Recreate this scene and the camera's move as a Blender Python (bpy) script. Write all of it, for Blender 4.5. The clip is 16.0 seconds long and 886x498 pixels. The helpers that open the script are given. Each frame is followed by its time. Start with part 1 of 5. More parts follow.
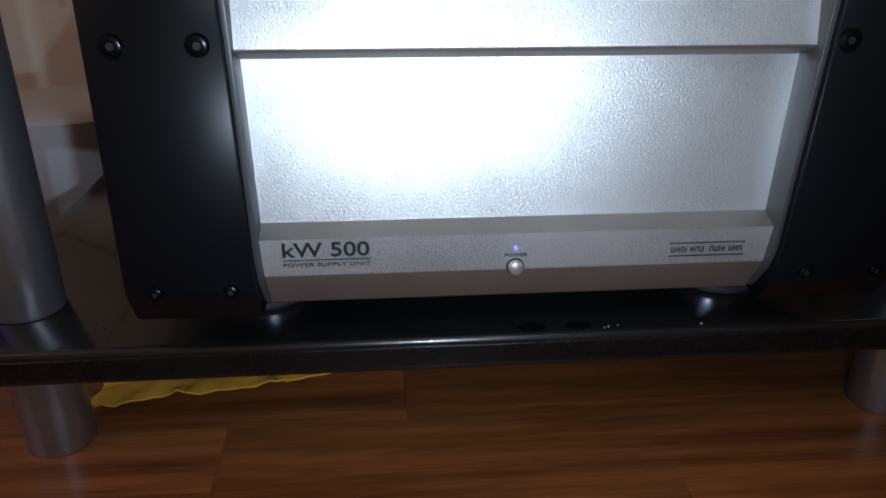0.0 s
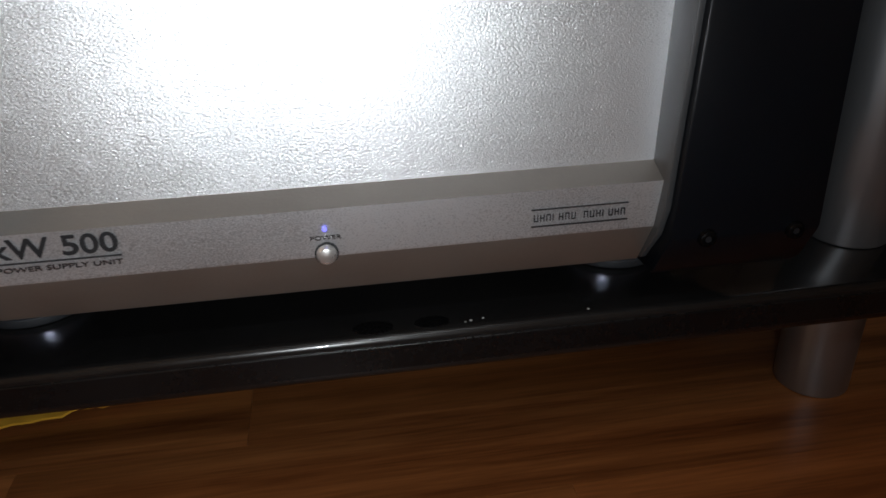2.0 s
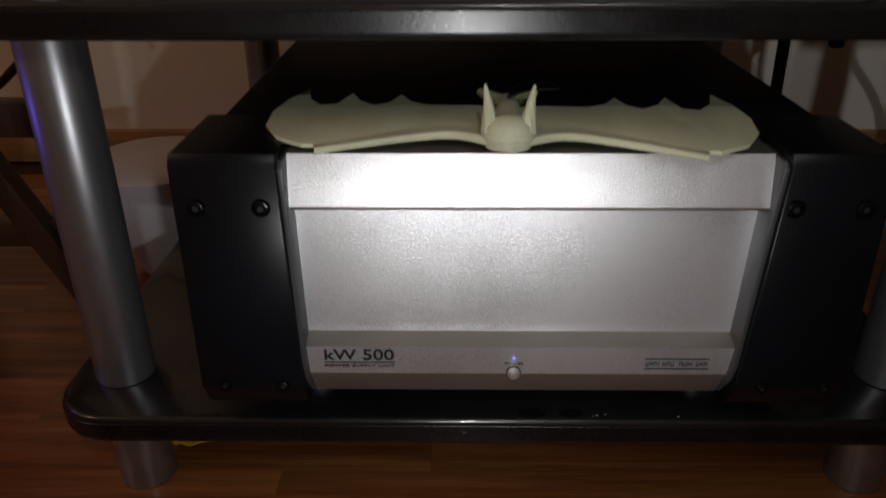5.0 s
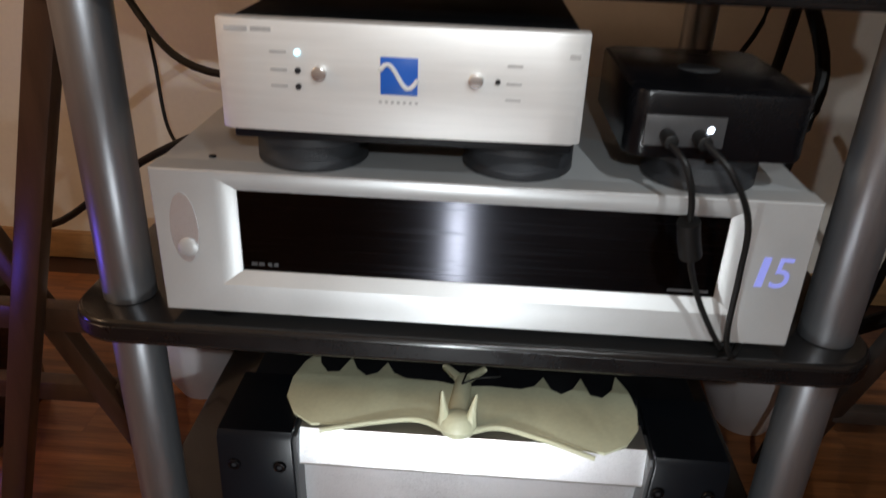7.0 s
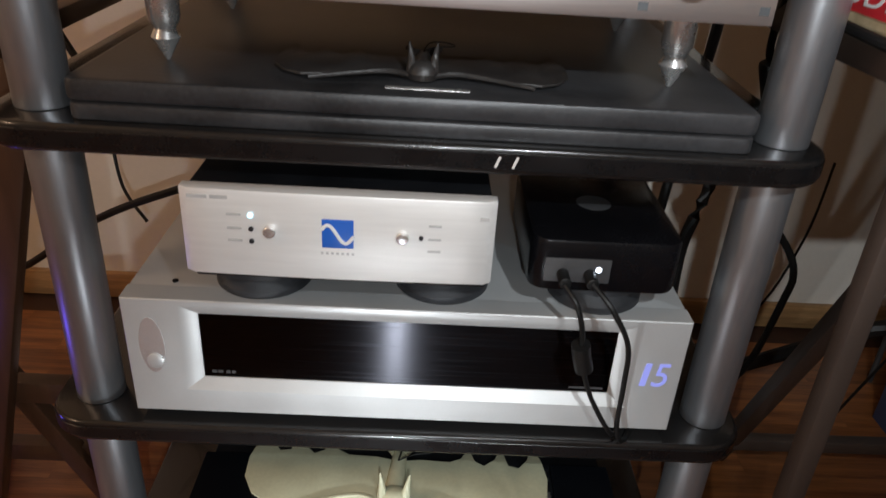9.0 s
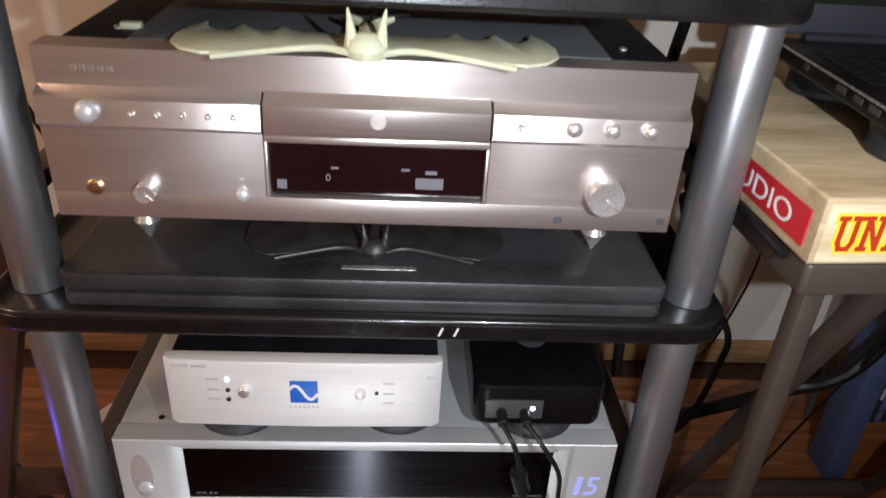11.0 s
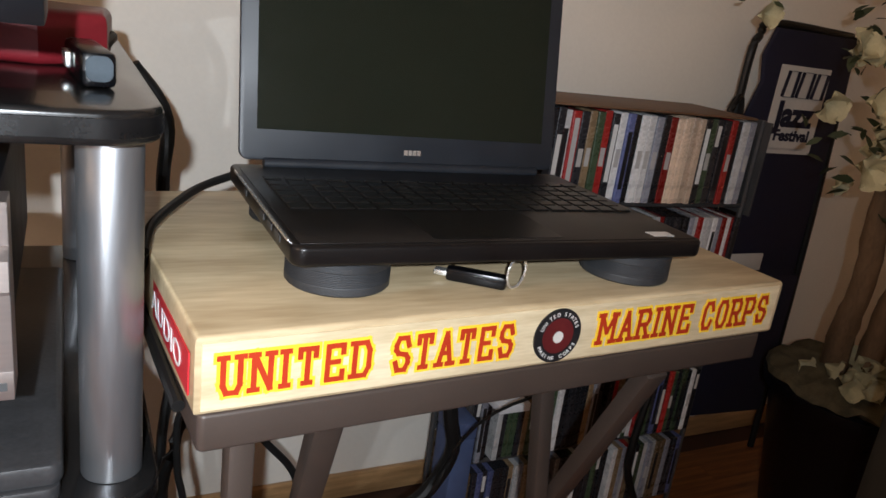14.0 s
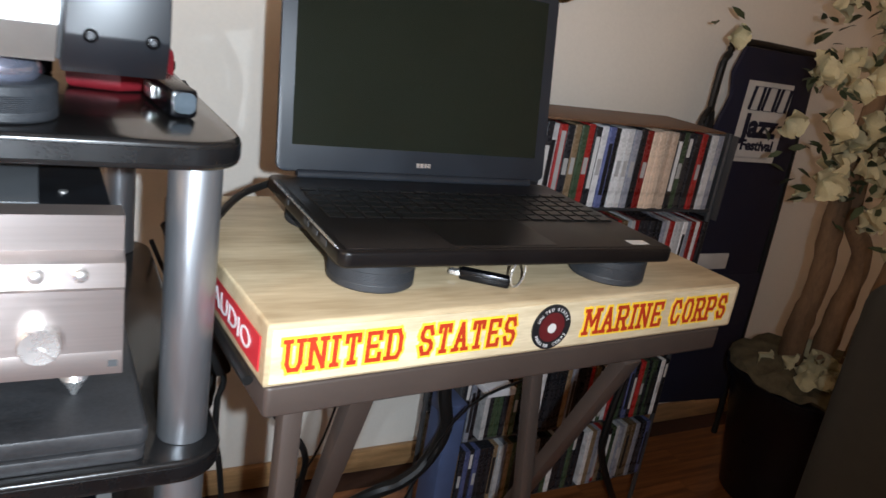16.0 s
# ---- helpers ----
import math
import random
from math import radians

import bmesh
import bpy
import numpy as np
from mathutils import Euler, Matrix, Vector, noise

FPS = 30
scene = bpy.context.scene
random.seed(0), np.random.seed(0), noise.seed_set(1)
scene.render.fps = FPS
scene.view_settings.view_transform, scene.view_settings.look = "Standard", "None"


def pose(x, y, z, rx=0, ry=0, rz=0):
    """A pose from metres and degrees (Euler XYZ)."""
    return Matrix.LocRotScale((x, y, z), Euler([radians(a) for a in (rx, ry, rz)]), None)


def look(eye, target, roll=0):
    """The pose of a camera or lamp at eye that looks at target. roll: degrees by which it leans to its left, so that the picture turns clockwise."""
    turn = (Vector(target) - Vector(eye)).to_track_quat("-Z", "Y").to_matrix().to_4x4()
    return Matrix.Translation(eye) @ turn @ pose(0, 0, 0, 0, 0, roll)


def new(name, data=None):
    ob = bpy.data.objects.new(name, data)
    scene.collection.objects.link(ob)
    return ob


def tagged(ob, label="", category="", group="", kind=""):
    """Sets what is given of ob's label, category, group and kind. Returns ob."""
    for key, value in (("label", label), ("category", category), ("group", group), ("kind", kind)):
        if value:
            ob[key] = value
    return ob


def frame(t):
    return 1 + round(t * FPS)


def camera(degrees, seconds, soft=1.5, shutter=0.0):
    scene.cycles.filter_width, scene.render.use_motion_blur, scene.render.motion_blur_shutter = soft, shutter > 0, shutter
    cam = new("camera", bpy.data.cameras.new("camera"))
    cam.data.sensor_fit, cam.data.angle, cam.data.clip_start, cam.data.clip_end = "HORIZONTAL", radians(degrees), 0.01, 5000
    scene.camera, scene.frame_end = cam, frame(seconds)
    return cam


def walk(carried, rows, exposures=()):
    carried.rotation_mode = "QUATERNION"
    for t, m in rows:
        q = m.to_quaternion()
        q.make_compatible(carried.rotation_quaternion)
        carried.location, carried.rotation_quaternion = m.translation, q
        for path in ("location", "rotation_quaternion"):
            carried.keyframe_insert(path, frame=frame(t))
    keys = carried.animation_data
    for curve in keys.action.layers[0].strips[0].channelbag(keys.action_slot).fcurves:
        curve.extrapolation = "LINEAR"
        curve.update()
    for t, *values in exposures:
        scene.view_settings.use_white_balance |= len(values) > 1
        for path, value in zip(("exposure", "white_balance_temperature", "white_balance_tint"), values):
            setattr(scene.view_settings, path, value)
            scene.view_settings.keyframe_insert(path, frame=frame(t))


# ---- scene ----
cam = camera(61.5, 16.0, shutter=0.4)
PATH = [
    (0, (0.195, -0.384, 0.298), (0.347, 1.425, -0.541), 0.3),
    (0.5, (0.197, -0.371, 0.284), (0.371, 1.408, -0.612), 0.7),
    (1, (0.203, -0.345, 0.271), (0.392, 1.42, -0.649), -1.2),
    (1.5, (0.236, -0.319, 0.268), (0.503, 1.422, -0.68), -1.4),
    (2, (0.262, -0.308, 0.261), (0.532, 1.457, -0.64), -1.4),
    (2.5, (0.275, -0.292, 0.258), (0.534, 1.475, -0.643), -1.0),
    (3, (0.267, -0.301, 0.267), (0.512, 1.466, -0.637), -0.8),
    (3.5, (0.235, -0.325, 0.284), (0.464, 1.456, -0.597), 1.0),
    (4, (0.21, -0.345, 0.31), (0.333, 1.442, -0.58), 1.6),
    (4.2, (0.221, -0.365, 0.316), (0.258, 1.449, -0.525), -0.0),
    (6.3, (0.22, -0.464, 0.561), (0.149, 1.265, -0.441), 0.6),
    (6.5, (0.239, -0.47, 0.57), (0.158, 1.291, -0.376), 2.0),
    (7, (0.252, -0.483, 0.638), (0.179, 1.307, -0.251), 2.3),
    (7.5, (0.266, -0.49, 0.684), (0.27, 1.292, -0.224), 2.1),
    (8, (0.268, -0.508, 0.707), (0.257, 1.274, -0.201), 1.7),
    (8.2, (0.261, -0.511, 0.711), (0.272, 1.272, -0.195), 2.6),
    (10.3, (0.277, -0.503, 0.894), (0.372, 1.211, -0.133), 3.7),
    (10.5, (0.281, -0.501, 0.899), (0.373, 1.224, -0.11), 3.7),
    (11, (0.276, -0.512, 0.935), (0.398, 1.219, -0.06), 3.6),
    (11.5, (0.262, -0.527, 0.973), (0.43, 1.24, 0.052), 2.5),
    (11.7, (0.25, -0.533, 0.97), (0.47, 1.282, 0.16), 1.7),
    (12, (0.284, -0.516, 0.994), (0.48, 1.305, 0.205), 0.9),
    (12.5, (0.351, -0.508, 1.011), (0.84, 1.29, 0.283), 5.0),
    (13, (0.437, -0.489, 0.973), (1.238, 1.231, 0.34), 8.3),
    (13.5, (0.482, -0.479, 0.943), (1.342, 1.222, 0.34), 8.2),
    (14, (0.496, -0.482, 0.927), (1.39, 1.203, 0.327), 7.8),
    (14.5, (0.495, -0.488, 0.924), (1.434, 1.164, 0.302), 8.2),
    (15, (0.473, -0.504, 0.932), (1.442, 1.131, 0.31), 8.3),
    (15.5, (0.457, -0.516, 0.945), (1.448, 1.108, 0.328), 8.8),
    (16, (0.416, -0.553, 0.966), (1.371, 1.094, 0.351), 9.4),
]
EXPO = [(0.0, -0.44, 5150, 2), (0.8, -0.58, 5450, 4), (1.5, -0.66, 5800, 5), (3.0, -1.2, 6200, 8), (3.6, -1.66, 6500, 12), (4.2, -1.55, 6500, 12), (6.3, -0.16, 5900, 4), (7.0, 0.08, 5950, 5), (8.2, 0.12, 6000, 5), (10.3, 0.42, 5800, 7), (12.0, 0.72, 5800, 8), (12.5, 0.42, 5900, 8), (12.8, 0.48, 6000, 8), (13.3, 0.70, 6000, 7), (14.0, 0.95, 5750, 6), (16.0, 1.25, 5450, 4)]
walk(cam, [(t, look(eye, target, roll)) for t, eye, target, roll in PATH], EXPO)

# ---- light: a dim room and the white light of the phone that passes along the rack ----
world = bpy.data.worlds.new("world")
scene.world = world
world.use_nodes = True
world.node_tree.nodes["Background"].inputs[0].default_value = (1.0, 0.86, 0.7, 1)
world.node_tree.nodes["Background"].inputs[1].default_value = 0.008


def lamp(name, place, power, colour=(1, 0.98, 0.96), radius=0.006):
    data = bpy.data.lights.new(name, "POINT")
    data.energy, data.color, data.shadow_soft_size = power, colour, radius
    ob = new(name, data)
    ob.location = place
    return ob


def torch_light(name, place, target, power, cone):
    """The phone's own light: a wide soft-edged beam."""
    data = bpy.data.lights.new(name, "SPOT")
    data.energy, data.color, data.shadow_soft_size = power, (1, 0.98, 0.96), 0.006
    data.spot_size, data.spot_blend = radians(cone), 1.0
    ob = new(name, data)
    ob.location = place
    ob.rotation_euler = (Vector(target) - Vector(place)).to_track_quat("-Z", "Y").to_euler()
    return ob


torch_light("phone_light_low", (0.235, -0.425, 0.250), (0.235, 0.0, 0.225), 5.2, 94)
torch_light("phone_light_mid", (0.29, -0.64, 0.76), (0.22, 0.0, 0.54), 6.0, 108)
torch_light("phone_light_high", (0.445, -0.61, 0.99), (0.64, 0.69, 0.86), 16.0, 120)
lamp("warm_room_lamp", (-1.3, -0.7, 1.50), 18.0, (1, 0.62, 0.38), 0.15)


# ---- materials ----
def mat(name, base, rough=0.5, metal=0.0, vary=0.15, scale=40.0, fine=400.0, bump=0.0, coat=0.0, stretch=(1, 1, 1), dark=None, spread=0.0, emit=None, power=0.0, spec=0.5, gloss=0.08, grain=0.4):
    """A surface with two scales of variation: broad tone and fine grain, the grain also as relief."""
    m = bpy.data.materials.new(name)
    m.use_nodes = True
    nt = m.node_tree
    n, l = nt.nodes, nt.links
    b = n["Principled BSDF"]
    b.inputs["Metallic"].default_value = metal
    b.inputs["Coat Weight"].default_value = coat
    b.inputs["Specular IOR Level"].default_value = spec
    co = n.new("ShaderNodeTexCoord")
    mp = n.new("ShaderNodeMapping")
    mp.inputs["Scale"].default_value = stretch
    l.new(co.outputs["Object"], mp.inputs[0])
    big, small = n.new("ShaderNodeTexNoise"), n.new("ShaderNodeTexNoise")
    big.inputs["Scale"].default_value, big.inputs["Detail"].default_value = scale, 4
    small.inputs["Scale"].default_value, small.inputs["Detail"].default_value = fine, 2
    l.new(mp.outputs[0], big.inputs["Vector"]), l.new(mp.outputs[0], small.inputs["Vector"])
    add = n.new("ShaderNodeMath")
    add.operation = "MULTIPLY_ADD"
    add.inputs[1].default_value = grain
    l.new(small.outputs[0], add.inputs[0]), l.new(big.outputs[0], add.inputs[2])
    ramp = n.new("ShaderNodeValToRGB")
    lo = dark or [c * (1 - vary) for c in base]
    mid = 0.5 + grain / 2
    ramp.color_ramp.elements[0].position, ramp.color_ramp.elements[1].position = mid - 0.25, mid + 0.25
    ramp.color_ramp.elements[0].color, ramp.color_ramp.elements[1].color = (*lo, 1), (*[min(1, c * (1 + vary * 0.5)) for c in base], 1)
    l.new(add.outputs[0], ramp.inputs[0])
    out = ramp.outputs[0]
    if spread:
        info, hsv, mr = n.new("ShaderNodeObjectInfo"), n.new("ShaderNodeHueSaturation"), n.new("ShaderNodeMapRange")
        mr.inputs[3].default_value, mr.inputs[4].default_value = 1 - spread, 1 + spread
        l.new(info.outputs["Random"], mr.inputs[0]), l.new(mr.outputs[0], hsv.inputs["Value"]), l.new(out, hsv.inputs["Color"])
        out = hsv.outputs[0]
    l.new(out, b.inputs["Base Color"])
    rr = n.new("ShaderNodeMapRange")
    rr.inputs[3].default_value, rr.inputs[4].default_value = max(0.02, rough - gloss), min(1, rough + gloss)
    l.new(add.outputs[0], rr.inputs[0]), l.new(rr.outputs[0], b.inputs["Roughness"])
    if bump:
        bp = n.new("ShaderNodeBump")
        bp.inputs["Strength"].default_value, bp.inputs["Distance"].default_value = bump, 0.001
        l.new(small.outputs[0], bp.inputs["Height"]), l.new(bp.outputs[0], b.inputs["Normal"])
    if emit:
        b.inputs["Emission Color"].default_value, b.inputs["Emission Strength"].default_value = (*emit, 1), power
    return m


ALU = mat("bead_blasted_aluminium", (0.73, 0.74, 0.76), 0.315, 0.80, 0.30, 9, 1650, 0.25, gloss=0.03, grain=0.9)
ALU_DULL = mat("dull_aluminium", (0.40, 0.38, 0.35), 0.38, 0.85, 0.08, 30, 900, 0.05)
CHAMP = mat("champagne_brushed_aluminium", (0.61, 0.55, 0.525), 0.30, 0.88, 0.06, 30, 500, 0.03, stretch=(0.3, 14, 14), gloss=0.03)
SILVER = mat("silver_satin_paint", (0.56, 0.57, 0.57), 0.38, 0.45, 0.06, 25, 700, 0.04)
DACFACE = mat("brushed_silver_panel", (0.76, 0.75, 0.73), 0.4, 0.35, 0.06, 20, 500, 0.06, stretch=(1, 14, 14))
POST = mat("satin_grey_metal_tube", (0.36, 0.37, 0.39), 0.34, 0.85, 0.12, 12, 260, 0.05, stretch=(1, 1, 0.15))
SHELF = mat("black_gloss_vinyl", (0.011, 0.0105, 0.0105), 0.20, 0, 0.4, 14, 220, 0.03, coat=0.25)
EDGE = mat("black_shelf_edging", (0.006, 0.006, 0.0065), 0.25, 0, 0.4, 25, 500, 0.05)
BLACK = mat("black_powder_coat", (0.007, 0.0075, 0.009), 0.42, 0.0, 0.4, 30, 900, 0.25, spec=0.25)
CHEEK = mat("black_anodised_aluminium", (0.0035, 0.0045, 0.0065), 0.32, 0.0, 0.25, 20, 800, 0.02, spec=0.22, gloss=0.02)
SHEEN = mat("black_satin_anodised_aluminium", (0.0035, 0.005, 0.0075), 0.40, 0.0, 0.25, 20, 800, 0.02, spec=0.8, gloss=0.02)
DEEP = mat("dull_black_bolt", (0.006, 0.006, 0.007), 0.22, 0.6, 0.2)
SLAB = mat("dusty_black_slab", (0.034, 0.034, 0.036), 0.34, 0, 0.7, 12, 300, 0.15)
GLASS = mat("black_display_glass", (0.004, 0.003, 0.004), 0.06, 0, 0.3, 10, 200, 0, coat=0.5)
DISPLAY = mat("dark_red_display_glass", (0.008, 0.002, 0.003), 0.1, 0, 0.3, 10, 200, 0, coat=0.5)
BRASH = mat("brushed_black_metal", (0.024, 0.024, 0.028), 0.22, 1.0, 0.04, 30, 500, 0.0, stretch=(0.3, 20, 20))


def brushed(m, amount):
    """Grain along x: highlights are drawn out upright."""
    nt = m.node_tree
    tg = nt.nodes.new("ShaderNodeTangent")
    tg.direction_type, tg.axis = "RADIAL", "Z"
    pb = nt.nodes["Principled BSDF"]
    pb.inputs["Anisotropic"].default_value, pb.inputs["Anisotropic Rotation"].default_value = amount, 0.25
    nt.links.new(tg.outputs[0], pb.inputs["Tangent"])


brushed(BRASH, 0.93), brushed(CHAMP, 0.15)
CHROME = mat("chrome", (0.86, 0.85, 0.83), 0.24, 0.85, 0.05, 30, 300)
BRASS = mat("brass", (0.75, 0.55, 0.25), 0.25, 1.0, 0.1, 30, 300)
RIM = mat("grey_aluminium_rim", (0.10, 0.104, 0.108), 0.42, 0.6, 0.1, 30, 900, 0.05)
RUBBER = mat("black_puck_rubber", (0.022, 0.024, 0.028), 0.55, 0, 0.45, 35, 600, 0.3)
INK = mat("black_ink", (0.01, 0.01, 0.012), 0.5, 0, 0.2)
GREYINK = mat("grey_ink", (0.47, 0.46, 0.45), 0.5, 0, 0.2)
WHITEINK = mat("white_ink", (0.75, 0.75, 0.74), 0.5, 0, 0.1)
PALE = mat("pale_glow_plastic", (0.52, 0.53, 0.37), 0.42, 0, 0.14, 25, 300, 0.1)
DARKBAT = mat("dusty_black_plastic", (0.03, 0.026, 0.024), 0.4, 0, 0.5, 40, 500, 0.3)
BLUE_LOGO = mat("blue_badge", (0.02, 0.11, 0.5), 0.35, 0, 0.1)
WALL = mat("eggshell_wall_paint", (0.84, 0.80, 0.72), 0.6, 0, 0.06, 3, 160, 0.12)
CEIL = mat("ceiling_paint", (0.7, 0.68, 0.62), 0.8, 0, 0.05, 3, 200, 0.1)
WOODTRIM = mat("oak_trim", (0.42, 0.25, 0.11), 0.4, 0, 0.35, 10, 90, 0.1, stretch=(1, 12, 12))
FLOOR = mat("reddish_oak_laminate", (0.36, 0.140, 0.042), 0.30, 0, 0.2, 7, 60, 0.05, coat=0.1, stretch=(0.45, 9, 9), dark=(0.10, 0.030, 0.009), spread=0.22)
SUBFLOOR = mat("dark_floor_joint", (0.05, 0.02, 0.01), 0.7, 0, 0.3)
YELLOW = mat("yellow_dust_cloth", (0.75, 0.42, 0.03), 0.9, 0, 0.15, 40, 900, 0.4)
PINE = mat("pale_pine_board", (0.60, 0.49, 0.31), 0.42, 0, 0.15, 5, 36, 0.06, stretch=(0.8, 5, 5), dark=(0.33, 0.24, 0.13))
PINE_END = mat("pale_sanded_pine", (0.72, 0.62, 0.42), 0.5, 0, 0.12, 7, 60, 0.10, stretch=(1, 9, 9), dark=(0.50, 0.40, 0.24))
RED = mat("red_lettering", (0.42, 0.035, 0.01), 0.4, 0, 0.1)
GOLD = mat("yellow_lettering_border", (0.90, 0.60, 0.03), 0.4, 0, 0.06)
REDLABEL = mat("red_sticker", (0.52, 0.02, 0.03), 0.35, 0, 0.1)
TAUPE = mat("taupe_enamelled_steel", (0.062, 0.046, 0.038), 0.4, 0.1, 0.12, 15, 400, 0.05)
LAPTOP = mat("black_laptop_plastic", (0.007, 0.006, 0.006), 0.28, 0, 0.3, 20, 900, 0.06, spec=0.3)
BEZEL = mat("dark_slate_bezel", (0.017, 0.020, 0.026), 0.4, 0, 0.2, 20, 900, 0.12)
SCREEN = mat("dark_screen", (0.009, 0.013, 0.009), 0.16, 0, 0.2, 4, 100, 0)
KEYCAP = mat("black_keycap", (0.006, 0.006, 0.006), 0.32, 0, 0.3)
NAVY = mat("navy_canvas", (0.007, 0.007, 0.026), 0.85, 0, 0.25, 30, 900, 0.4)
PAPER = mat("off_white_print", (0.62, 0.60, 0.57), 0.7, 0, 0.1, 30, 500)
WHITEPL = mat("white_plastic", (0.62, 0.62, 0.64), 0.35, 0, 0.05)
BROWNWOOD = mat("dark_stained_wood", (0.06, 0.028, 0.014), 0.35, 0, 0.3, 10, 120, 0.1, stretch=(10, 10, 1))
CABLE = mat("black_cable_rubber", (0.007, 0.007, 0.007), 0.45, 0, 0.2, spec=0.3)
BOXBLACK = mat("deep_black_plastic", (0.004, 0.004, 0.005), 0.22, 0, 0.3, 20, 700, 0.05, spec=0.3)
GREYPL = mat("dark_grey_plastic", (0.05, 0.05, 0.052), 0.4, 0, 0.2)
TOPPLATE = mat("slate_grey_painted_steel", (0.085, 0.09, 0.095), 0.3, 0, 0.2, 20, 500, 0.04)
BARK = mat("bare_tree_bark", (0.19, 0.12, 0.065), 0.8, 0, 0.4, 25, 200, 0.6, stretch=(1, 1, 0.3))
PETAL = mat("cream_silk_petals", (0.54, 0.50, 0.31), 0.7, 0, 0.2, 20, 300, 0.2)
LEAF = mat("dark_silk_leaves", (0.035, 0.05, 0.02), 0.6, 0, 0.3, 20, 300, 0.2)
MOSS = mat("dry_moss", (0.12, 0.10, 0.055), 0.95, 0, 0.5, 40, 500, 0.8)
POT = mat("black_glazed_pot", (0.006, 0.006, 0.008), 0.28, 0, 0.3, spec=0.3)
SOFA = mat("grey_green_fabric", (0.022, 0.022, 0.018), 0.9, 0, 0.25, 60, 1200, 0.5)
LED_WHITE = mat("white_led", (0.8, 0.8, 0.9), 0.3, emit=(0.85, 0.9, 1), power=6)
LED_BLUE = mat("blue_led", (0.1, 0.1, 0.6), 0.3, emit=(0.22, 0.2, 1.0), power=2.5)
DIGITS = mat("dim_blue_digits", (0.25, 0.27, 0.45), 0.4, emit=(0.3, 0.3, 1.0), power=0.45)
LED_CYAN = mat("pale_blue_led", (0.5, 0.7, 0.8), 0.3, emit=(0.5, 0.85, 1.0), power=2)
LED_RED = mat("red_lit_display", (0.4, 0.03, 0.02), 0.3, emit=(0.9, 0.07, 0.05), power=0.35)
DIM = mat("dim_display_digits", (0.06, 0.055, 0.06), 0.4, emit=(0.7, 0.65, 0.75), power=0.12)
CAP = mat("pale_blue_grey_plastic", (0.07, 0.085, 0.10), 0.75, 0, 0.2, spec=0.2)
LENS = mat("silver_blue_foot", (0.6, 0.63, 0.8), 0.12, 0.9, 0.05)
MAROON = mat("maroon_seal", (0.10, 0.012, 0.014), 0.4, 0, 0.2)
CD_COLOURS = [mat("cd_spine", c, 0.25, 0, 0.3, 60, 300, 0, spread=0.35) for c in
              ((0.022, 0.022, 0.026), (0.66, 0.66, 0.66), (0.30, 0.022, 0.02), (0.20, 0.14, 0.08), (0.12, 0.14, 0.3), (0.72, 0.56, 0.42), (0.3, 0.31, 0.36), (0.06, 0.09, 0.05))]


# ---- builders ----
FRAMES = {}


def thing(name, place, label, category, group="", rz=0.0, kind=""):
    ob = new(name)
    ob.empty_display_size = 0.02
    m = pose(*place, 0, 0, rz)
    ob.matrix_basis = m
    FRAMES[ob.name] = m
    return tagged(ob, label, category, group, kind)


def mesh_of(name, bm, material, smooth=True):
    bmesh.ops.recalc_face_normals(bm, faces=bm.faces)
    me = bpy.data.meshes.new(name)
    bm.to_mesh(me)
    bm.free()
    for one in material if isinstance(material, (list, tuple)) else [material]:
        me.materials.append(one)
    if smooth:
        for p in me.polygons:
            p.use_smooth = True
        me.set_sharp_from_angle(angle=radians(35))
    return me


def part(name, bm, material, parent, label="", local=False):
    """One mesh under a thing or a part. The bmesh is in world places, or in the thing's own with local."""
    m = FRAMES[parent.name]
    if not local:
        bm.transform(m.inverted())
    ob = new(name, mesh_of(name, bm, material))
    ob.parent = parent
    FRAMES[ob.name] = m
    return tagged(ob, label)


def lone(name, bm, material, label="", category="", group="", kind=""):
    """A thing or a piece of the setting that is one mesh, in world places."""
    c = sum((v.co for v in bm.verts), Vector()) / len(bm.verts)
    c.z = min(v.co.z for v in bm.verts)
    bm.transform(Matrix.Translation(-c))
    ob = new(name, mesh_of(name, bm, material))
    ob.location = c
    FRAMES[ob.name] = Matrix.Translation(c)
    return tagged(ob, label, category, group, kind)


def box(x0, x1, y0, y1, z0, z1, bevel=0.0015, seg=2, bm=None):
    b = bmesh.new()
    bmesh.ops.create_cube(b, size=1, matrix=Matrix.LocRotScale(((x0 + x1) / 2, (y0 + y1) / 2, (z0 + z1) / 2), None, (x1 - x0, y1 - y0, z1 - z0)))
    if bevel:
        bmesh.ops.bevel(b, geom=b.edges[:], offset=bevel, segments=seg, affect="EDGES", profile=0.5)
    return join(bm, b)


def join(bm, b):
    if bm is None:
        return b
    me = bpy.data.meshes.new("tmp")
    b.to_mesh(me)
    b.free()
    bm.from_mesh(me)
    bpy.data.meshes.remove(me)
    return bm


